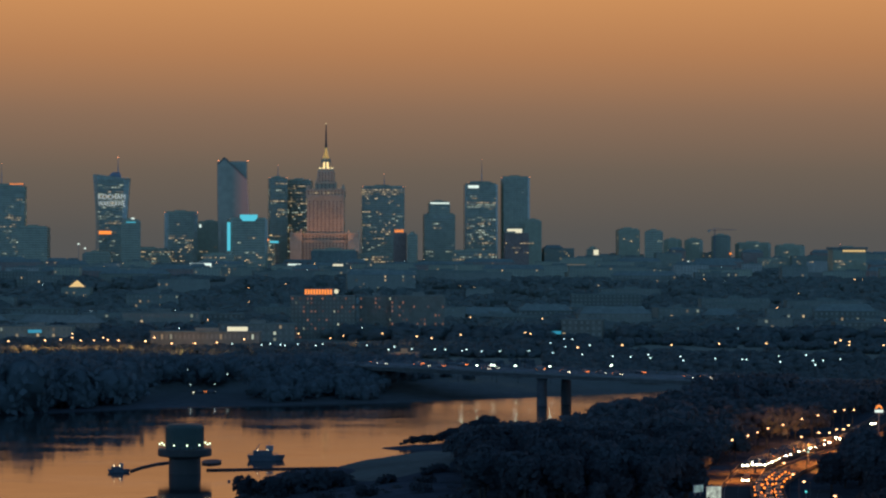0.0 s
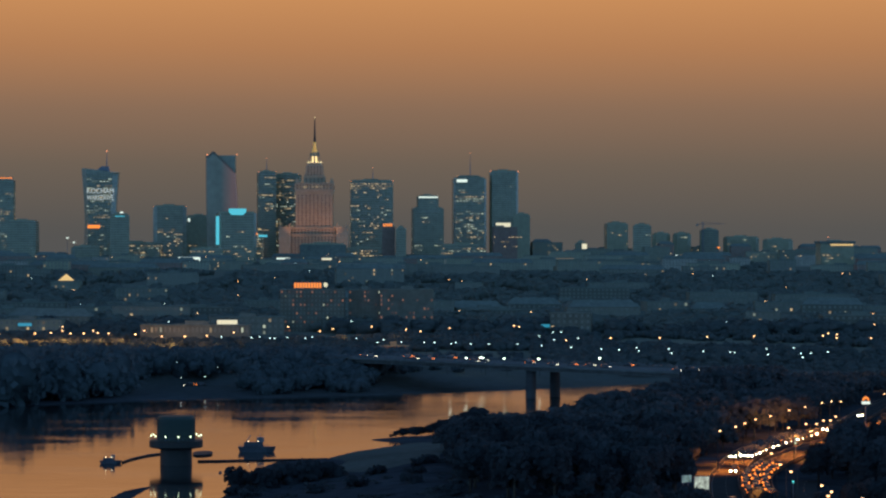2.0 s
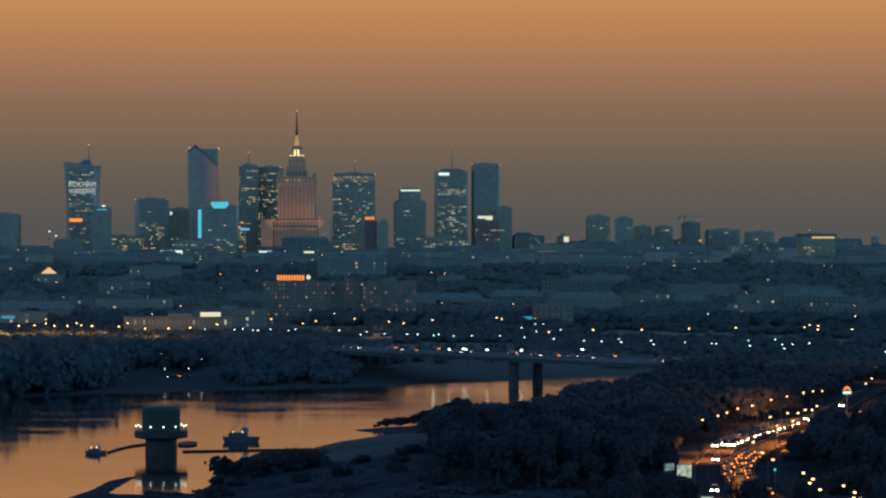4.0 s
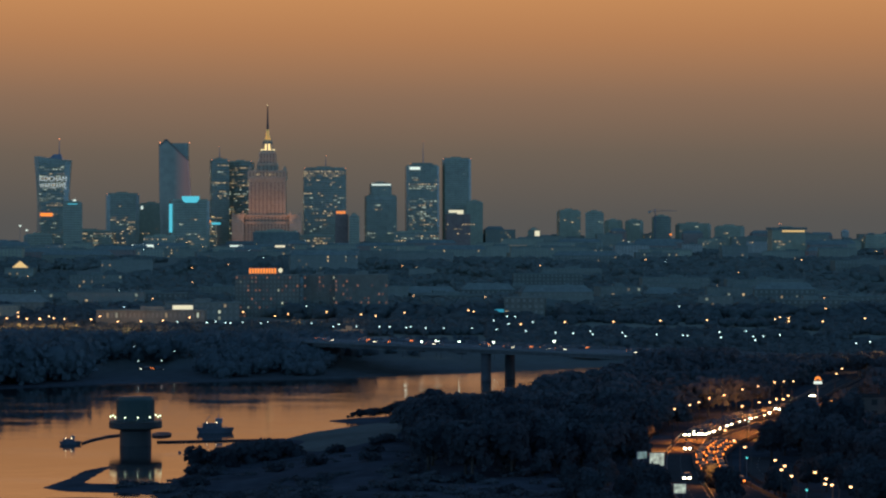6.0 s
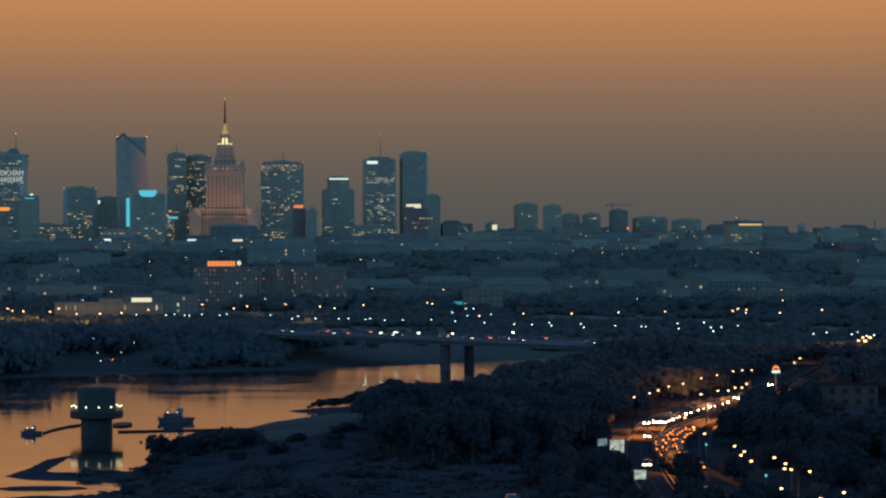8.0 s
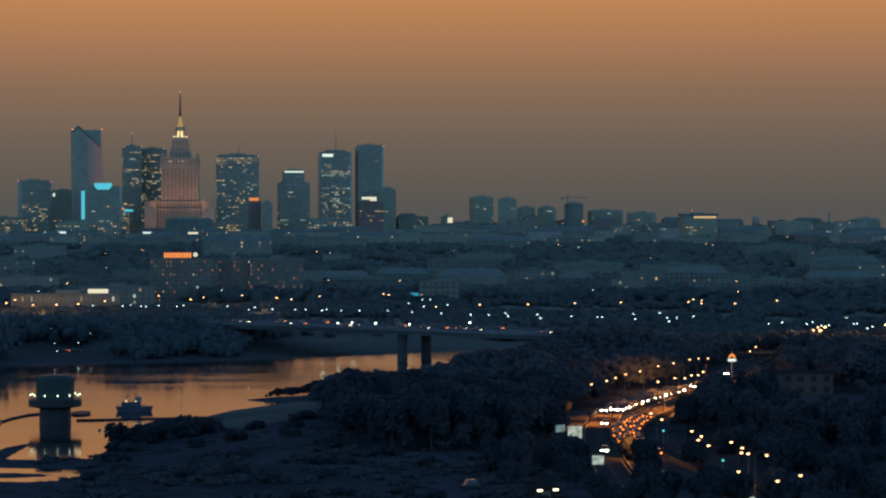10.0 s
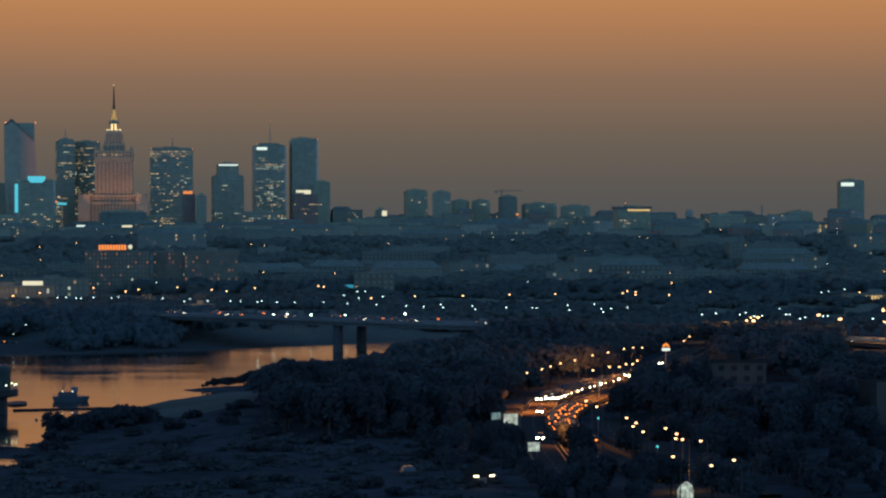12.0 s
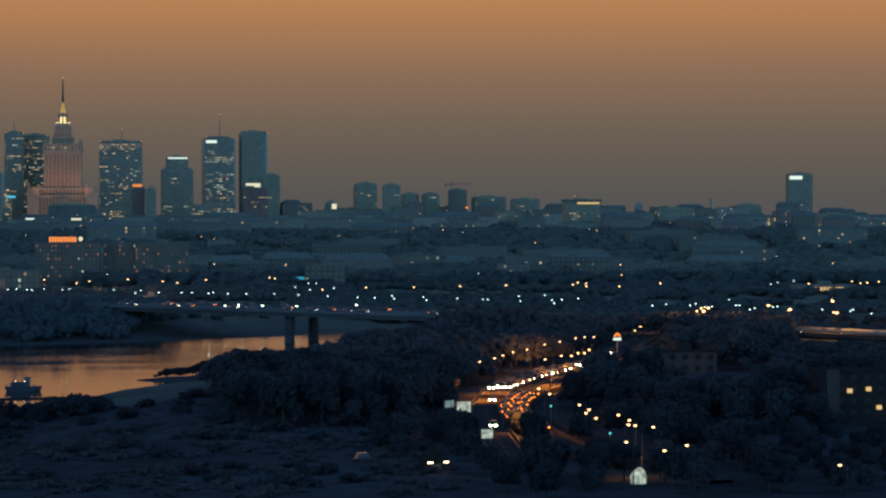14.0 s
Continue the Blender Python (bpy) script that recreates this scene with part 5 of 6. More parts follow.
WHITE = [(-99, 1526), (-92, 1509), (-82, 1518), (-70, 1502), (-41, 1503), (-28, 1448), (-16, 1456), (1, 1449), (9, 1434), (19, 1427), (29, 1427), (45, 1428), (58, 1406), (73, 1386), (87, 1365),
         (95, 1359), (103, 1346), (119, 1367), (116, 1320), (134, 1340), (149, 1328), (171, 1369), (164, 1303), (187, 1383), (176, 1274), (196, 1336), (-120, 1523), (-103, 1513), (-89, 1504), (-68, 1521), (-26, 1484), (-3, 1449), (14, 1449), (62, 1544), (72, 1611), (76, 1611), (66, 1489), (104, 1383), (147, 1330), (181, 1315)]
WHITE_EAST = [(187, 1319), (219, 1240), (236, 1238), (253, 1188), (285, 1184), (293, 1164), (295, 1133), (269, 1309), (357, 1586), (375, 1619), (228, 1254), (243, 1260), (238, 1218), (242, 1224), (256, 1237), (258, 1236), (259, 1202), (271, 1214), (275, 1220), (300, 1177), (347, 1563)]
for k, (x, y) in enumerate(WARM + WARM_EAST):
    t = copy_thing(LAMP_FAR, pose(x, y, 5.0, 0, 0, 30 * k))
    t["group"] = "street lamps across the river"
for k, (x, y) in enumerate(WHITE + WHITE_EAST):
    t = copy_thing(LAMP_LED, pose(x, y, 5.0, 0, 0, 40 * k))
    t["group"] = "white lamps across the river"
LAMPS_WEST = [(76, 715), (82, 731), (86, 744), (91, 761), (97, 775), (106, 802), (113, 818), (121, 838), (125, 845), (128, 845), (149, 888)]
LAMPS_EAST = [(100, 743), (107, 759), (110, 759), (114, 773), (116, 773), (120, 790), (84, 654), (82, 622), (82, 603), (84, 569), (84, 555), (82, 546), (82, 532), (88, 526), (86, 515), (87, 513),
              (90, 509), (88, 540), (79, 476), (83, 458), (89, 468), (108, 428)]
LAMP_SITES = [(x, y, 7.0, 65) for x, y in LAMPS_WEST] + [(x, y, 6.0, 200) for x, y in LAMPS_EAST]
for x, y, z, rz in LAMP_SITES:
    t = copy_thing(LAMP_HW, pose(x, y, z, 0, 0, rz))
    t["group"] = "street lamps of the riverside road"
# the light that the road lamps throw
for k, (x, y, z, rz) in enumerate(LAMP_SITES):
    if k % 2 == 0 and k < 16:
        lamp = new("amber_glow_light", bpy.data.lights.new("amber_glow_light", "SPOT"))
        lamp.data.energy = 52000
        lamp.data.color = (1.0, 0.29, 0.04)
        lamp.data.shadow_soft_size = 0.4
        lamp.data.spot_size = radians(125)
        lamp.data.spot_blend = 0.9
        lamp.location = (x + 1.6 * math.cos(radians(rz)), y + 1.6 * math.sin(radians(rz)), z + 10.3)

# postless lights added beside the road to turn the trees amber
for x, y, z, power in ((74.5, 611, 12.5, 4500), (121, 853, 13.5, 24000), (110, 826, 13.5, 15000)):
    lamp = new("amber_glow_light", bpy.data.lights.new("amber_glow_light", "POINT"))
    lamp.data.energy = power
    lamp.data.color = (1.0, 0.33, 0.055)
    lamp.data.shadow_soft_size = 0.4
    lamp.location = (x, y, z)

# ---- cars ----


def make_car(label, long=4.4, high=1.45, lit=True, beam=None, lens=0.36):
    owner = thing("car", label, "car", 0, -2200, -50)
    w = 0.88
    bm = bmesh.new()
    prof = [(-long / 2, 0.35), (-long / 2, 0.85), (-long / 2 + 0.9, 0.95), (long / 2 - 1.2, 0.92), (long / 2, 0.75), (long / 2, 0.35)]
    a = [bm.verts.new((x, -w, z)) for x, z in prof]
    b = [bm.verts.new((x, w, z)) for x, z in prof]
    bm.faces.new(a)
    bm.faces.new(b[::-1])
    for i in range(len(prof)):
        j = (i + 1) % len(prof)
        bm.faces.new((a[j], a[i], b[i], b[j]))
    part("body", bm, M_CAR, owner)
    bm = bmesh.new()
    loft(bm, [rect(long * 0.62, 1.66, 0.9, -0.25), rect(long * 0.38, 1.36, high, -0.35)])
    part("cabin", bm, M_PANE, owner)
    for px in (-long * 0.31, long * 0.31):
        for py in (-w + 0.08, w - 0.08):
            bm = bmesh.new()
            tube(bm, (px, py - 0.1, 0.33), (px, py + 0.1, 0.33), 0.33, n=12)
            part("wheel", bm, M_BLACK, owner)
    for py in (-0.62, 0.62):
        bm = bmesh.new()
        loft(bm, [[(long / 2 - 0.02 + dx, py + lens * math.cos(t * 0.7854), 0.56 + 0.5 * lens * math.sin(t * 0.7854)) for t in range(8)] for dx in (0, 0.06)])
        part("headlight", bm, (beam or L_HEAD) if lit else M_PANE, owner)
        bm = bmesh.new()
        box(bm, -long / 2 - 0.05, -long / 2 + 0.02, py - 0.24, py + 0.24, 0.55, 0.95)
        part("taillight", bm, L_TAIL if lit else M_PANE, owner)
    return owner


CARS = [make_car("small dark car with its lights on"), make_car("dark car in the traffic queue, lights on", 4.7, 1.6), make_car("tall van in the traffic with its lights on", 5.2, 2.1)]

DIPPED_CARS = [make_car("small dark car with dipped lights on", beam=L_DIPPED, lens=0.24), make_car("tall dark car with dipped lights on", 4.7, 1.7, beam=L_DIPPED, lens=0.24)]


def traffic(line, start, end, gap, shifts, forward, z, group, seed, even=False, kinds=CARS):
    g = random.Random(seed)
    spots = along(line, 1.0)
    for shift in shifts:
        s = start + g.uniform(0, gap)
        while s < min(end, len(spots) - 1):
            p, w = spots[int(s)]
            side = Vector((w.y, -w.x, 0))
            q = p + side * (shift + g.uniform(-0.3, 0.3))
            turn = math.degrees(math.atan2(w.y, w.x)) + (0 if forward else 180)
            t = copy_thing(g.choice(kinds), pose(q.x, q.y, z, 0, 0, turn))
            t["group"] = group
            s += gap * (g.uniform(0.95, 1.25) if even else g.uniform(0.7, 1.7))


def reach(line, y):
    return next(i for i, (p, w) in enumerate(along(line, 1.0)) if p.y >= y)


traffic(HEAD_LANE, reach(HEAD_LANE, 760), reach(HEAD_LANE, 846), 5.0, (-2.5, 0.0, 2.5), False, ROAD_Z, "oncoming cars on the road", 1, True)
traffic(HEAD_LANE, reach(HEAD_LANE, 838), reach(HEAD_LANE, 892), 20.0, (-1.8, 1.8), False, ROAD_Z, "oncoming cars on the road", 2)
for x, y, k, rz in ((80.3, 714, 2, 256), (70.3, 629, 1, 262)):
    t = copy_thing(CARS[k], pose(x, y, ROAD_Z, 0, 0, rz))
    t["group"] = "oncoming cars on the road"
traffic(TAIL_LANE, reach(TAIL_LANE, 617), reach(TAIL_LANE, 742), 7.2, (-2.5, 0.1, 2.7), True, ROAD_Z, "queueing cars on the road", 4, kinds=DIPPED_CARS)
BRIDGE_LINE = [(48 - 118 * 0.7295, 1167 + 118 * 0.684), (48, 1167), (48 + 130 * 0.7295, 1167 - 130 * 0.684)]
traffic(BRIDGE_LINE, 2, 240, 70.0, (-8, -4), False, 14.5, "cars on the bridge", 6, kinds=DIPPED_CARS)
traffic(BRIDGE_LINE, 2, 240, 36.0, (4, 8), True, 14.5, "cars on the bridge", 7, kinds=DIPPED_CARS)
for k, (x, y) in enumerate(((7, 1256), (15, 1262), (23, 1268), (25, 1261), (35, 1261), (50, 1255), (78, 1266))):
    t = LAMP_SHORE if k == 0 else copy_thing(LAMP_SHORE, pose(x, y, 5.0, 0, 0, 50 * k))
    t.matrix_basis = pose(x, y, 5.0, 0, 0, 50 * k)
    t["group"] = "lamps of the far promenade"

# ---- houses across the river and in the city ----


def house(name, label, x, y, w, d, h, rz=0.0, wall=None, pitched=False, lit=0.08, seed=0, storey=3.0, bay=3.2, z=None, warm=0.8, group="", glow=None, pane=None):
    g = random.Random(seed)
    z = float(ground_height(x, y)) - 0.5 if z is None else z
    owner = thing(name, label, "building", x, y, z, rz, group)
    bm = bmesh.new()
    box(bm, -w / 2, w / 2, -d / 2, d / 2, -2, h)
    part("wall", bm, wall or M_PLASTER, owner)
    bm = bmesh.new()
    if pitched:
        r = min(d * 0.4, 5)
        v = [bm.verts.new(p) for p in ((-w / 2 - 0.5, -d / 2 - 0.5, h), (w / 2 + 0.5, -d / 2 - 0.5, h), (w / 2 + 0.5, d / 2 + 0.5, h), (-w / 2 - 0.5, d / 2 + 0.5, h), (-w / 2 + d * 0.3, 0, h + r), (w / 2 - d * 0.3, 0, h + r))]
        for f in ((0, 1, 5, 4), (1, 2, 5), (2, 3, 4, 5), (3, 0, 4), (3, 2, 1, 0)):
            bm.faces.new([v[i] for i in f])
    else:
        box(bm, -w / 2 - 0.3, w / 2 + 0.3, -d / 2 - 0.3, d / 2 + 0.3, h, h + 0.7)
        box(bm, -w * 0.1, w * 0.12, -d * 0.2, d * 0.2, h + 0.7, h + 2.6)
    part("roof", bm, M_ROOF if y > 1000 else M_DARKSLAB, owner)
    dark, warmb, coolb = bmesh.new(), bmesh.new(), bmesh.new()
    n, k = max(1, int(w / bay)), max(1, int(h / storey))
    for j in range(k):
        for i in range(n):
            px, pz = -w / 2 + w * (i + 0.28) / n, h * (j + 0.3) / k
            on = g.random() < lit
            b = (warmb if g.random() < warm else coolb) if on else dark
            box(b, px, px + w / n * 0.44, -d / 2 - 0.06, -d / 2 - 0.01, pz, pz + h / k * 0.5)
    part("dark_glazing", dark, pane or M_DULLPANE, owner, kind="stuff")
    for b, mat in ((warmb, glow or L_WARM), (coolb, L_COOL)):
        if b.verts:
            part("lit_glazing", b, mat, owner, kind="stuff")
        else:
            b.free()
    return owner


# the long slab opposite, with its roof sign
house("apartment_slab", "long grey nine-storey apartment slab with a roof sign", -79.7, 1800, 43, 14, 28.5, 0, M_TOWN, False, 0.26, 51, 2.8, 2.4, pane=M_TOWN, warm=0.93, glow=L_FLAT)
house("apartment_slab", "long grey nine-storey apartment slab with few lit windows", -45, 1812, 22, 14, 28, 0, M_TOWN, False, 0.2, 52, 2.8, 2.4, pane=M_TOWN, warm=0.93, glow=L_FLAT)
house("apartment_slab", "long grey nine-storey apartment slab behind the trees", -17, 1808, 36, 14, 28.5, 0, M_TOWN, False, 0.28, 53, 2.8, 2.4, pane=M_TOWN, warm=0.93, glow=L_FLAT)
ps = sign("rooftop_sign", "orange lit rooftop letters with a white emblem", -82.5, 1794, 35.5, 18.5, 3.4, L_ORANGE, 10)
bm = bmesh.new()
for px in (-8, 0, 8):
    box(bm, px - 0.1, px + 0.1, 0.2, 0.4, -2.5, 0)
part("stand", bm, M_STEEL, ps)
bm = bmesh.new()
turned(bm, [(0.2, 0.4), (1.3, 1.2), (1.5, 2.4), (0.9, 3.3), (0.2, 3.6)], 12, 11.6)
part("emblem", bm, L_CREAM, ps, "white lit emblem")
house("market_hall", "long low hall with warm lit shop front", -140, 1600, 64, 20, 11.3, 0, M_TOWN, False, 0.12, 54, 4.0, 2.6)
sign("rooftop_sign", "white lit rooftop sign on the low hall", -121.2, 1594, 17.6, 12, 2.6, L_CREAM)
house("low_house", "low pale building with a blue roof sign", -256, 1705, 46, 16, 11, 0, M_PLASTER, False, 0.2, 55)
sign("rooftop_sign", "blue lit rooftop sign", -256, 1695, 13, 8.6, 2.0, L_BLUE)
house("low_house", "grey low building with a cyan sign", 76, 1750, 30, 16, 5.5, 0, M_PLASTER, False, 0.1, 56)
sign("rooftop_sign", "cyan lit rooftop sign across the river", 74.4, 1741, 11.2, 8.4, 2.0, L_BLUE)

rng = random.Random(77)
taken = [(-80, 1800, 60), (-20, 1808, 50), (-140, 1600, 60), (526, 3522, 60), (814, 3300, 60)]


def free_place(x, y, r):
    for a, b, q in taken:
        if abs(x - a) < (r + q) / 2 and abs(y - b) < 25:
            return False
    taken.append((x, y, r))
    return True


LOOKS = ["grey plastered tenement house with dark windows", "grey concrete housing block with a few lit windows", "pale city building among trees", "dark flat-roofed office building", "low brick house with a pitched roof"]
count = 0
for i in range(1500):
    band = rng.random()
    if band < 0.2:
        y, h, w = rng.uniform(1730, 2300), rng.uniform(9, 17), rng.uniform(18, 55)
    elif band < 0.3:
        y, h, w = rng.uniform(2300, 2950), rng.uniform(11, 19), rng.uniform(25, 70)
    elif band < 0.65:
        y, h, w = rng.uniform(2950, 4250), rng.uniform(9, 18), rng.uniform(25, 90)
    else:
        y, h, w = rng.uniform(4250, 4850), rng.choice((10, 14, 18, 22, 27)) * rng.uniform(0.9, 1.1), rng.uniform(22, 75)
    x = rng.uniform(-0.19 * y, 0.285 * y)
    if x < 160 and y > 4100:
        h = min(h, rng.uniform(6, 11))
    if count >= 283:
        break
    if not free_place(x, y, w):
        continue
    k = rng.randrange(5)
    pitched = k == 4 or (k == 0 and rng.random() < 0.5)
    # nearer houses take the darker render, farther ones paler walls, as haze would
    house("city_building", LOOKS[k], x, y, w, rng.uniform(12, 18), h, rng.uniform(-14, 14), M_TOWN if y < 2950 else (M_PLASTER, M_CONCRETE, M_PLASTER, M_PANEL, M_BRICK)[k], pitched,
          rng.choice((0.01, 0.03, 0.06, 0.12)), i, 3.2, 3.6, group="city buildings")
    count += 1

# lit roofs, signs and fronts scattered through the city


def lit_building(label, x, y, w, low, high, mat, mode="sign"):
    z = float(ground_height(x, y)) - 0.5
    h = max(6.0, low - z - 0.8)
    b = house("city_building", label, x, y + 9, w + 14, 16, h, 0, M_PLASTER, False, 0.03, int(x) % 97, z=z, group="city buildings")
    bm = bmesh.new()
    if mode == "roof":
        # the roof surface itself emits, in place of floodlight
        loft(bm, [rect(w, 12, h + 0.7), rect(1.0, 1.0, h + 0.7 + high - low)])
        part("lit_roof", bm, mat, b, "glowing pitched roof")
    elif mode == "row":
        for i in range(12):
            box(bm, -w / 2 + w * i / 12, -w / 2 + w * (i + 0.6) / 12, -8.3, -8.05, h - (high - low), h - 0.8)
        part("lit_glazing", bm, mat, b, "row of lit windows", "stuff")
    else:
        box(bm, -w / 2, w / 2, -8.0, -7.4, h + 0.72, h + 0.72 + high - low)
        part("lit_sign", bm, mat, b, "lit roof sign")


lit_building("low hall with a bright white lit roof strip", -350, 3900, 31, 33.5, 40, L_WHITE)
lit_building("low hall with a thin greenish lit strip", -214.7, 3900, 19, 36.9, 39.3, L_WHITE)
lit_building("low hall with a small cream lit strip", -151.8, 3900, 14.7, 36.0, 39.0, L_CREAM)
lit_building("flat building with a long cream lit eave", -161.9, 3100, 33, 32.5, 33.8, L_BOARD)
lit_building("flat building with a row of white lamps", -120.7, 3100, 23, 32.5, 34.2, L_BOARD, "sign")
lit_building("old building with a glowing golden pyramid roof", -353.4, 2600, 14, 27, 33, L_WINDOW, "roof")
lit_building("dark office building with a row of amber windows", 63, 3200, 68, 33, 37, L_WARM, "row")
lit_building("low building with an amber lit roof edge", 190.6, 3900, 30, 37, 39, L_WARM)
lit_building("low building with a small cyan sign", 187, 3500, 6, 33, 36, L_CYAN)
# glowing strips stand in for light on the walls
lit_building("church hall with warm floodlit walls", 960, 4300, 40, 37, 43, L_WARM, "row")
lit_building("block with two bright amber windows", 881, 4000, 11, 33, 39, L_WINDOW, "row")
lit_building("long low building with amber lit front", 380, 1560, 22, 11, 14, L_WINDOW, "row")
house("low_house", "low brick house lit amber by the street lamps", -21, 1452, 16, 8, 5, 0, M_BRICK, False, 0.1, 71)
CITY_AMBER = [(-63, 2528), (16, 2668), (30, 2648), (43, 2628), (285, 2296), (363, 1988), (-139, 1996), (-16, 2476), (-68, 2268), (313, 2276), (426, 2744), (421, 2756), (269, 2768), (278, 1692), (301, 1908), (331, 2528),
              (-176, 2436), (-338, 2544)]
CITY_WHITE = [(-57, 2820), (-49, 2820), (181, 2140), (307, 2400), (-218, 2192), (-171, 1740), (-53, 1748), (196, 1936), (191, 1740), (284, 2716)]
for k, (x, y) in enumerate(CITY_AMBER + CITY_WHITE):
    t = copy_thing(LAMP_FAR if k < len(CITY_AMBER) else LAMP_LED, pose(x, y, float(ground_height(x, y)), 0, 0, 47 * k) @ Matrix.Diagonal((0.8, 0.8, 0.9 if k < len(CITY_AMBER) else 1.1, 1)))
    t["group"] = "street lamps in the city"


def mast_lamp(label, x, y, low, high, mat, r):
    """A light point placed to fit the camera's view, on an added mast."""
    owner = thing("mast_lamp", label, "lamp", x, y, low)
    bm = bmesh.new()
    tube(bm, (0, 0, -1), (0, 0, high - low - r * 0.6), 0.4, 0.25, 6)
    part("mast", bm, M_STEEL, owner)
    bm = bmesh.new()
    turned(bm, [(r * 0.3, high - low - r * 0.7), (r, high - low - r * 0.2), (r * 0.9, high - low + r * 0.4), (r * 0.2, high - low + r * 0.7)], 10)
    part("lens", bm, mat, owner, "glowing lamp head")


mast_lamp("bright white lamp on a dark tower's roof", -493, 4294, 104, 107, L_WHITE, 3.0)
mast_lamp("amber lamp on a low block's roof", -277, 4346, 78, 81, L_WINDOW, 2.4)
sign("facade_sign", "cyan lit sign on a low block", -271, 4337, 69, 14, 3.4, L_CYAN)
sign("facade_sign", "small white lit sign on a grey slab", -412, 4584.52, 95, 3.4, 5.5, L_WHITE)
for x, y, z in ((-580, 4300, 67), (-569, 4296, 60), (-125, 4236, 43), (938, 4600, 49.5), (398, 4390, 40), (413, 4390, 40)):
    mast_lamp("white light point on an added slim mast", x, y, float(ground_height(x, y)), z, L_WHITE, 1.9)
mast_lamp("red-orange lamp on an added slim mast by the unfinished tower", 492, 4630, float(ground_height(492, 4630)), 52, L_ORANGE, 2.4)
for i in range(55):
    y = 1750 + 2800 * rng.random()
    x = rng.uniform(-0.18 * y, 0.275 * y)
    warm_one = rng.random() < 0.6
    t = copy_thing(LAMP_FAR if warm_one else LAMP_LED, pose(x, y, float(ground_height(x, y)) + (2 if y < 3000 else 5), 0, 0, rng.uniform(0, 360)) @ Matrix.Diagonal((0.55, 0.55, 1.1, 1)))
    t["group"] = "street lamps in the city"
# ---- near bank: buildings, billboards, signs ----
house("low_block", "pale two-storey block among dark trees", 158, 846, 21, 9, 7.0, 0, M_SLAB, False, 0.0, 61, 3.5, 4.2, pane=M_DARKSLAB)
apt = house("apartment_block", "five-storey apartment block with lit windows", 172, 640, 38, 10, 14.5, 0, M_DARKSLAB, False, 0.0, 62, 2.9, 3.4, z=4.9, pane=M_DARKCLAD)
bm = bmesh.new()
box(bm, -17.4, -14.2, -5.9, -5.0, -1.5, 15.2)
part("stair_bay", bm, M_SLAB, apt, "pale projecting stair bay")
for px, pz in ((-12.1, 9.4), (-7.3, 9.8), (-4.6, 5.2), (-1.2, 5.2), (-17.0, 0.6), (-17.0, 2.4)):
    bm = bmesh.new()
    box(bm, px, px + 1.15, -6.05, -5.08 if px > -13 else -5.92, pz, pz + 1.0)
    part("window", bm, L_WINDOW, apt, "warm lit window")
house("small_house", "small dark house with a pale roof", 133, 704, 13, 9, 4.0, 8, M_PLASTER, True, 0.0, 63)


def billboard(label, x, y, z, w, h, material, rz=0.0, legs=3.0):
    owner = thing("billboard", label, "billboard", x, y, z, rz)
    for px in (-w * 0.3, w * 0.3):
        bm = bmesh.new()
        tube(bm, (px, 0.3, -0.6), (px, 0.3, legs + h * 0.5), 0.14, n=8)
        part("leg", bm, M_STEEL, owner)
    bm = bmesh.new()
    box(bm, -w / 2 - 0.15, w / 2 + 0.15, 0.02, 0.25, legs - 0.15, legs + h + 0.15)
    part("frame", bm, M_STEEL, owner)
    bm = bmesh.new()
    box(bm, -w / 2, w / 2, -0.04, 0.015, legs, legs + h)
    part("panel", bm, material, owner, "pale lit panel")
    return owner


billboard("large pale lit billboard beside the road", 63.7, 635, 6.5, 3.4, 3.0, L_BOARD, 5, 3.3)
billboard("pale lit panel of a roadside billboard", 60.2, 636, 6.5, 3.0, 1.6, L_BOARDDIM, 40, 4.9)
billboard("small bright lit roadside board", 63.5, 583, 6.5, 2.6, 2.0, L_BOARD, -4, 1.8)
billboard("pale greenish lit board among trees", 74, 545, 6.5, 2.4, 1.5, L_BOARDDIM, 10, 2.4)
tent = thing("marquee", "pale glowing fabric tent among dark trees", "tent", 84, 500, 6.4)
bm = bmesh.new()
loft(bm, [circle(1.5, 0.0, 10), circle(1.65, 1.5, 10), circle(1.2, 2.5, 10, 0.1), circle(0.25, 3.2, 10, 0.2)])
part("canopy", bm, L_BOARD, tent, "glowing pale fabric")
for i in range(5):
    a = 2 * math.pi * i / 5
    bm = bmesh.new()
    tube(bm, (1.6 * math.cos(a), 1.6 * math.sin(a), -0.4), (1.7 * math.cos(a), 1.7 * math.sin(a), 1.6), 0.06)
    part("pole", bm, M_STEEL, tent)

ds = thing("roadside_sign", "orange arched sign over a white lit panel on a pole", "sign", 141, 874, 6.3)
bm = bmesh.new()
tube(bm, (0, 0.3, -0.5), (0, 0.3, 12), 0.2, n=8)
part("pole", bm, M_STEEL, ds)
bm = bmesh.new()
box(bm, -1.35, 1.35, -0.2, 0.2, 9.0, 9.9)
part("panel", bm, L_WHITE, ds, "white lit panel")
bm = bmesh.new()
ring = [(1.15 * math.cos(math.pi * i / 12), 10.2 + 1.3 * math.sin(math.pi * i / 12)) for i in range(13)] + [(0.55 * math.cos(math.pi * i / 12), 10.2 + 0.6 * math.sin(math.pi * i / 12)) for i in range(12, -1, -1)]
loft(bm, [[(px, py, pz) for px, pz in ring] for py in (-0.2, 0.2)])
part("arch", bm, L_ORANGE, ds, "orange lit arch")
hut = house("kiosk", "small pale kiosk lit by a warm lamp", 46, 530, 4.6, 4, 2.6, 20, M_DARKSLAB, False, 0.0, 64)
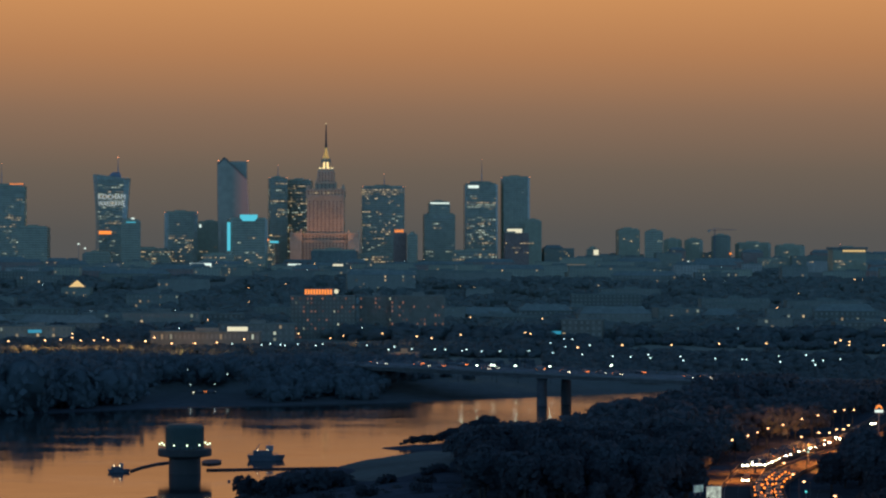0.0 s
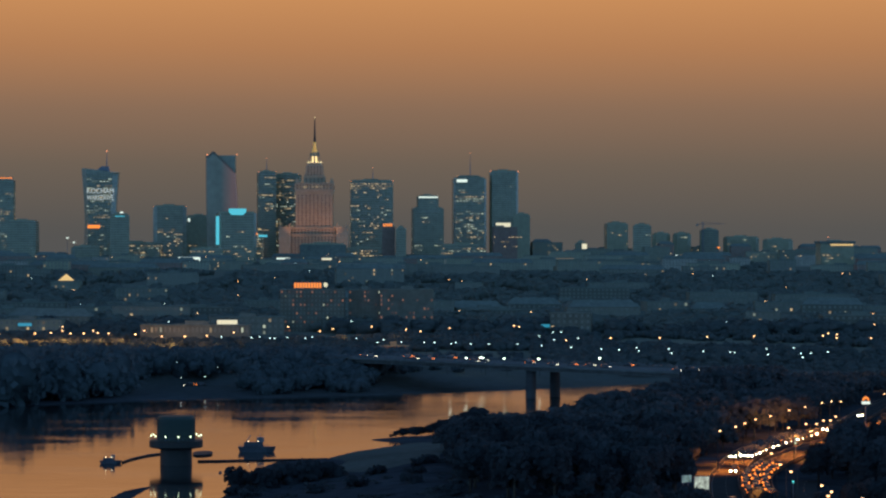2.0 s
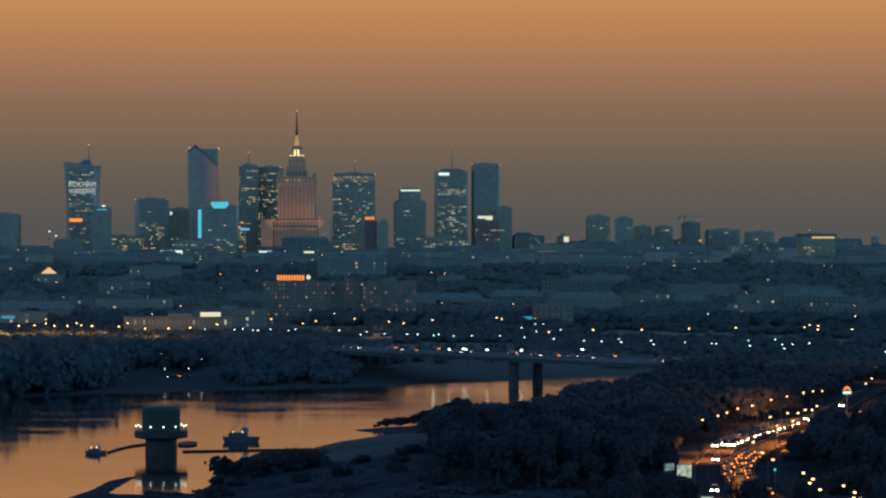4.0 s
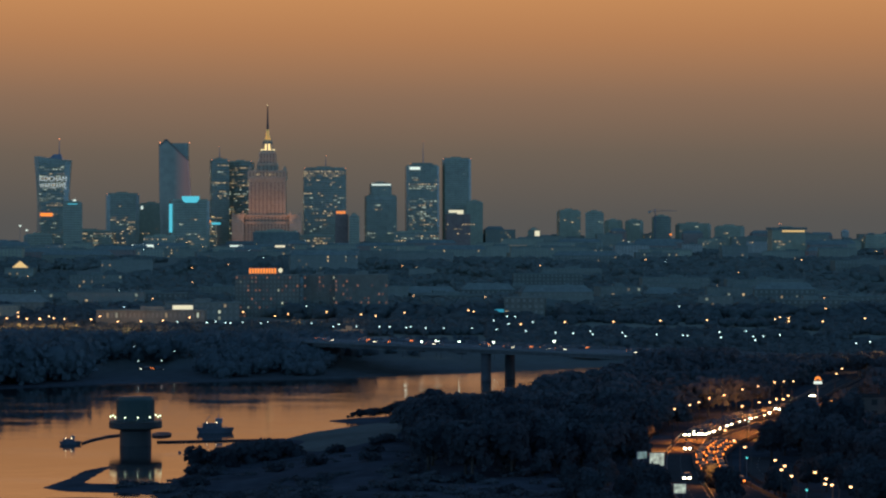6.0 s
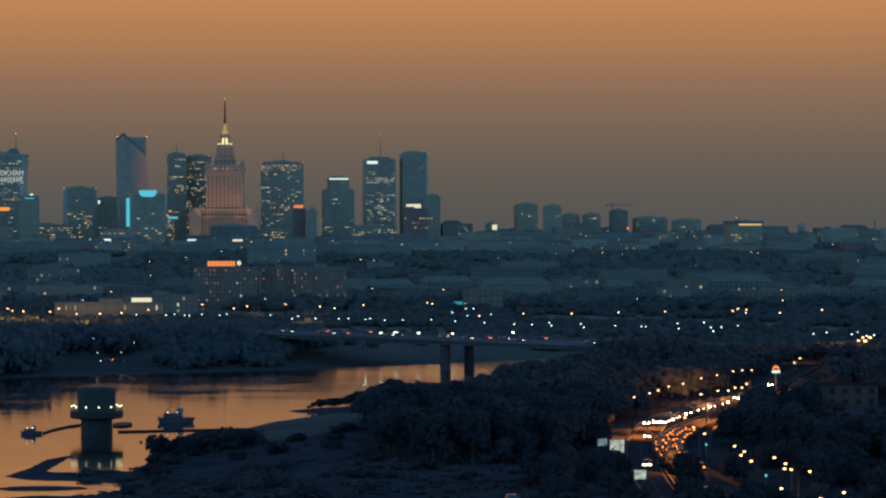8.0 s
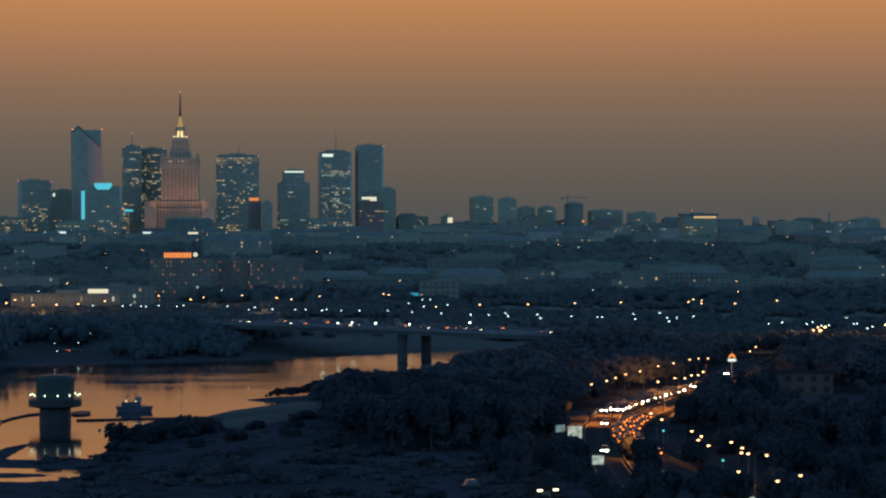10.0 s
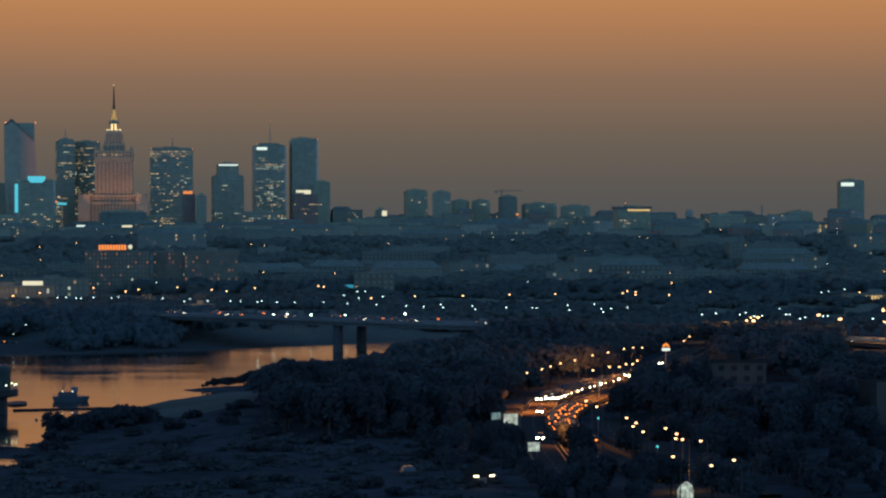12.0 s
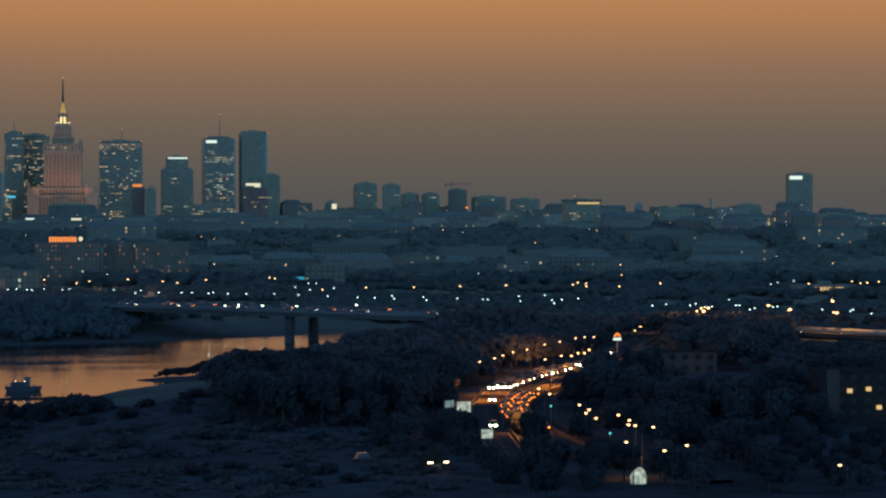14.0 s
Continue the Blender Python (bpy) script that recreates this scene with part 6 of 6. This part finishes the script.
for px in (-2.0, 1.6):
    bm = bmesh.new()
    box(bm, px, px + 1.1, -2.3, -2.1, 2.2, 2.5)
    part("strip_lamp", bm, L_WARMLAMP, hut)

# small lights and a parked car on the far flat
for x, y in ((-119, 1262), (-113, 1215), (-103, 1222), (-100, 1258), (-63, 1280), (-53, 1340)):
    t = copy_thing(LAMP_LED, pose(x, y, float(ground_height(x, y)), 0, 0, x) @ Matrix.Diagonal((0.6, 0.6, 0.6, 1)))
    t["group"] = "white lamps across the river"
for x, y, rz in ((-111, 1228, 205), (-105.5, 1230, 20)):
    t = copy_thing(DIPPED_CARS[1], pose(x, y, float(ground_height(x, y)), 0, 0, rz))
    t["label"] = "car parked with its lights on by the far beach"

# elevated road beyond the wood
over = [(236, 1085), (255, 1056), (276, 1028), (310, 990), (360, 950)]
bm = bmesh.new()
ribbon(bm, over, 7, 8.6)
raised = single("road", bm, M_ASPHALT, "raised asphalt road lit by sodium lamps", "road", "structure")
for shift in (-7.2, 7.2):
    bm = bmesh.new()
    ribbon(bm, over, 0.2, 10.2, 4.0, shift)
    part("parapet", bm, M_CONCRETE, raised, "pale concrete parapet")
traffic(over, 5, 110, 22, (-3, 3), True, 8.6, "cars on the raised road", 9)
# postless lights added to lay amber glow on road, trees and houses
for x, y, power in ((256, 1046, 20000), (288, 1003, 20000), (213, 1092, 60000), (236, 1098, 12000), (142, 847, 200), (46, 521, 120), (85, 512, 1400), (-200, 1512, 42000), (-228, 1512, 30000), (-170, 1512, 24000), (-138, 1474, 20000), (-150, 1558, 5000), (-40, 1590, 14000), (-21, 1440, 4000), (236, 1160, 100)):
    lamp = new("amber_glow_light", bpy.data.lights.new("amber_glow_light", "POINT"))
    lamp.data.energy = power
    lamp.data.color = (1.0, 0.46, 0.12)
    lamp.data.shadow_soft_size = 0.4
    lamp.location = (x, y, 17.5 if y > 900 else 12.0 if y > 800 else 10.5)

# tall bright lamps round the raised road
LAMP_TALL = make_lamp("tall sodium mast lamp glowing bright over the raised road", 14.0, L_SODIUM, 1, 0.9, 1.5)
for k, (x, y, z) in enumerate(((262, 1062, 16.3), (277, 1130, 18.6), (249, 1090, 16.7), (244, 1110, 17.6), (214, 1100, 15.7), (218, 1110, 16.7))):
    t = LAMP_TALL if k == 0 else copy_thing(LAMP_TALL, pose(x, y, z - 13.7))
    t.matrix_basis = pose(x, y, z - 13.7)
    t["group"] = "mast lamps of the raised road"

# signals and small lit things by the road


def signal(x, y, z, tall=4.2):
    owner = thing("traffic_signal", "slim signal post with a teal light", "signal", x, y, z)
    bm = bmesh.new()
    tube(bm, (0, 0, -0.5), (0, 0, tall), 0.07, n=6)
    part("post", bm, M_STEEL, owner)
    bm = bmesh.new()
    box(bm, -0.2, 0.2, -0.15, 0.15, tall, tall + 1.0)
    part("housing", bm, M_BLACK, owner)
    bm = bmesh.new()
    loft(bm, [[(0.28 * math.cos(k * 0.7854), -0.18 - dy, tall + 0.4 + 0.28 * math.sin(k * 0.7854)) for k in range(8)] for dy in (0.1, 0)])
    part("lens", bm, L_TEAL, owner, "glowing teal lens")


for x, y in ((103, 762), (105, 776), (88, 560), (86, 640)):
    signal(x, y, 6.6)
hut2 = house("kiosk", "small shed glowing amber under a lamp", 133.5, 812, 4.5, 4, 3.2, 0, M_PLASTER, True, 0.0, 65)
for k, (x, y) in enumerate(((33, 548),)):
    v = make_car("parked dark van on the meadow track", 5.2, 2.1, False)
    v.matrix_basis = pose(x, y, float(ground_height(x, y)), 0, 0, 20 + 160 * k)
# the first of each kind stands among the others
for k, (ob, spot) in enumerate(zip(KINDS, ((30, 780), (48, 770), (22, 770), (36, 756), (98, 905), (-20, 700), (-6, 690)))):
    ob.matrix_basis = pose(spot[0], spot[1], float(ground_height(*spot)), 0, 0, 50 * k)
LAMP_HW.matrix_basis = pose(160, 930, 6.5, 0, 0, 200)
LAMP_FAR.matrix_basis = pose(-120, 1650, 5.5)
LAMP_LED.matrix_basis = pose(80, 1500, 5.5)
CARS[0].matrix_basis = pose(149.6, 938, ROAD_Z, 0, 0, 254)
CARS[1].matrix_basis = pose(149, 893.5, ROAD_Z, 0, 0, 72.7)
CARS[2].matrix_basis = pose(138, 900, ROAD_Z, 0, 0, 250)
DIPPED_CARS[0].matrix_basis = pose(48 + 20 * 0.7295 - 4 * 0.684, 1167 - 20 * 0.684 - 4 * 0.7295, 14.5, 0, 0, 137)
DIPPED_CARS[1].matrix_basis = pose(48 - 60 * 0.7295 - 8 * 0.684, 1167 + 60 * 0.684 - 8 * 0.7295, 14.5, 0, 0, 137)
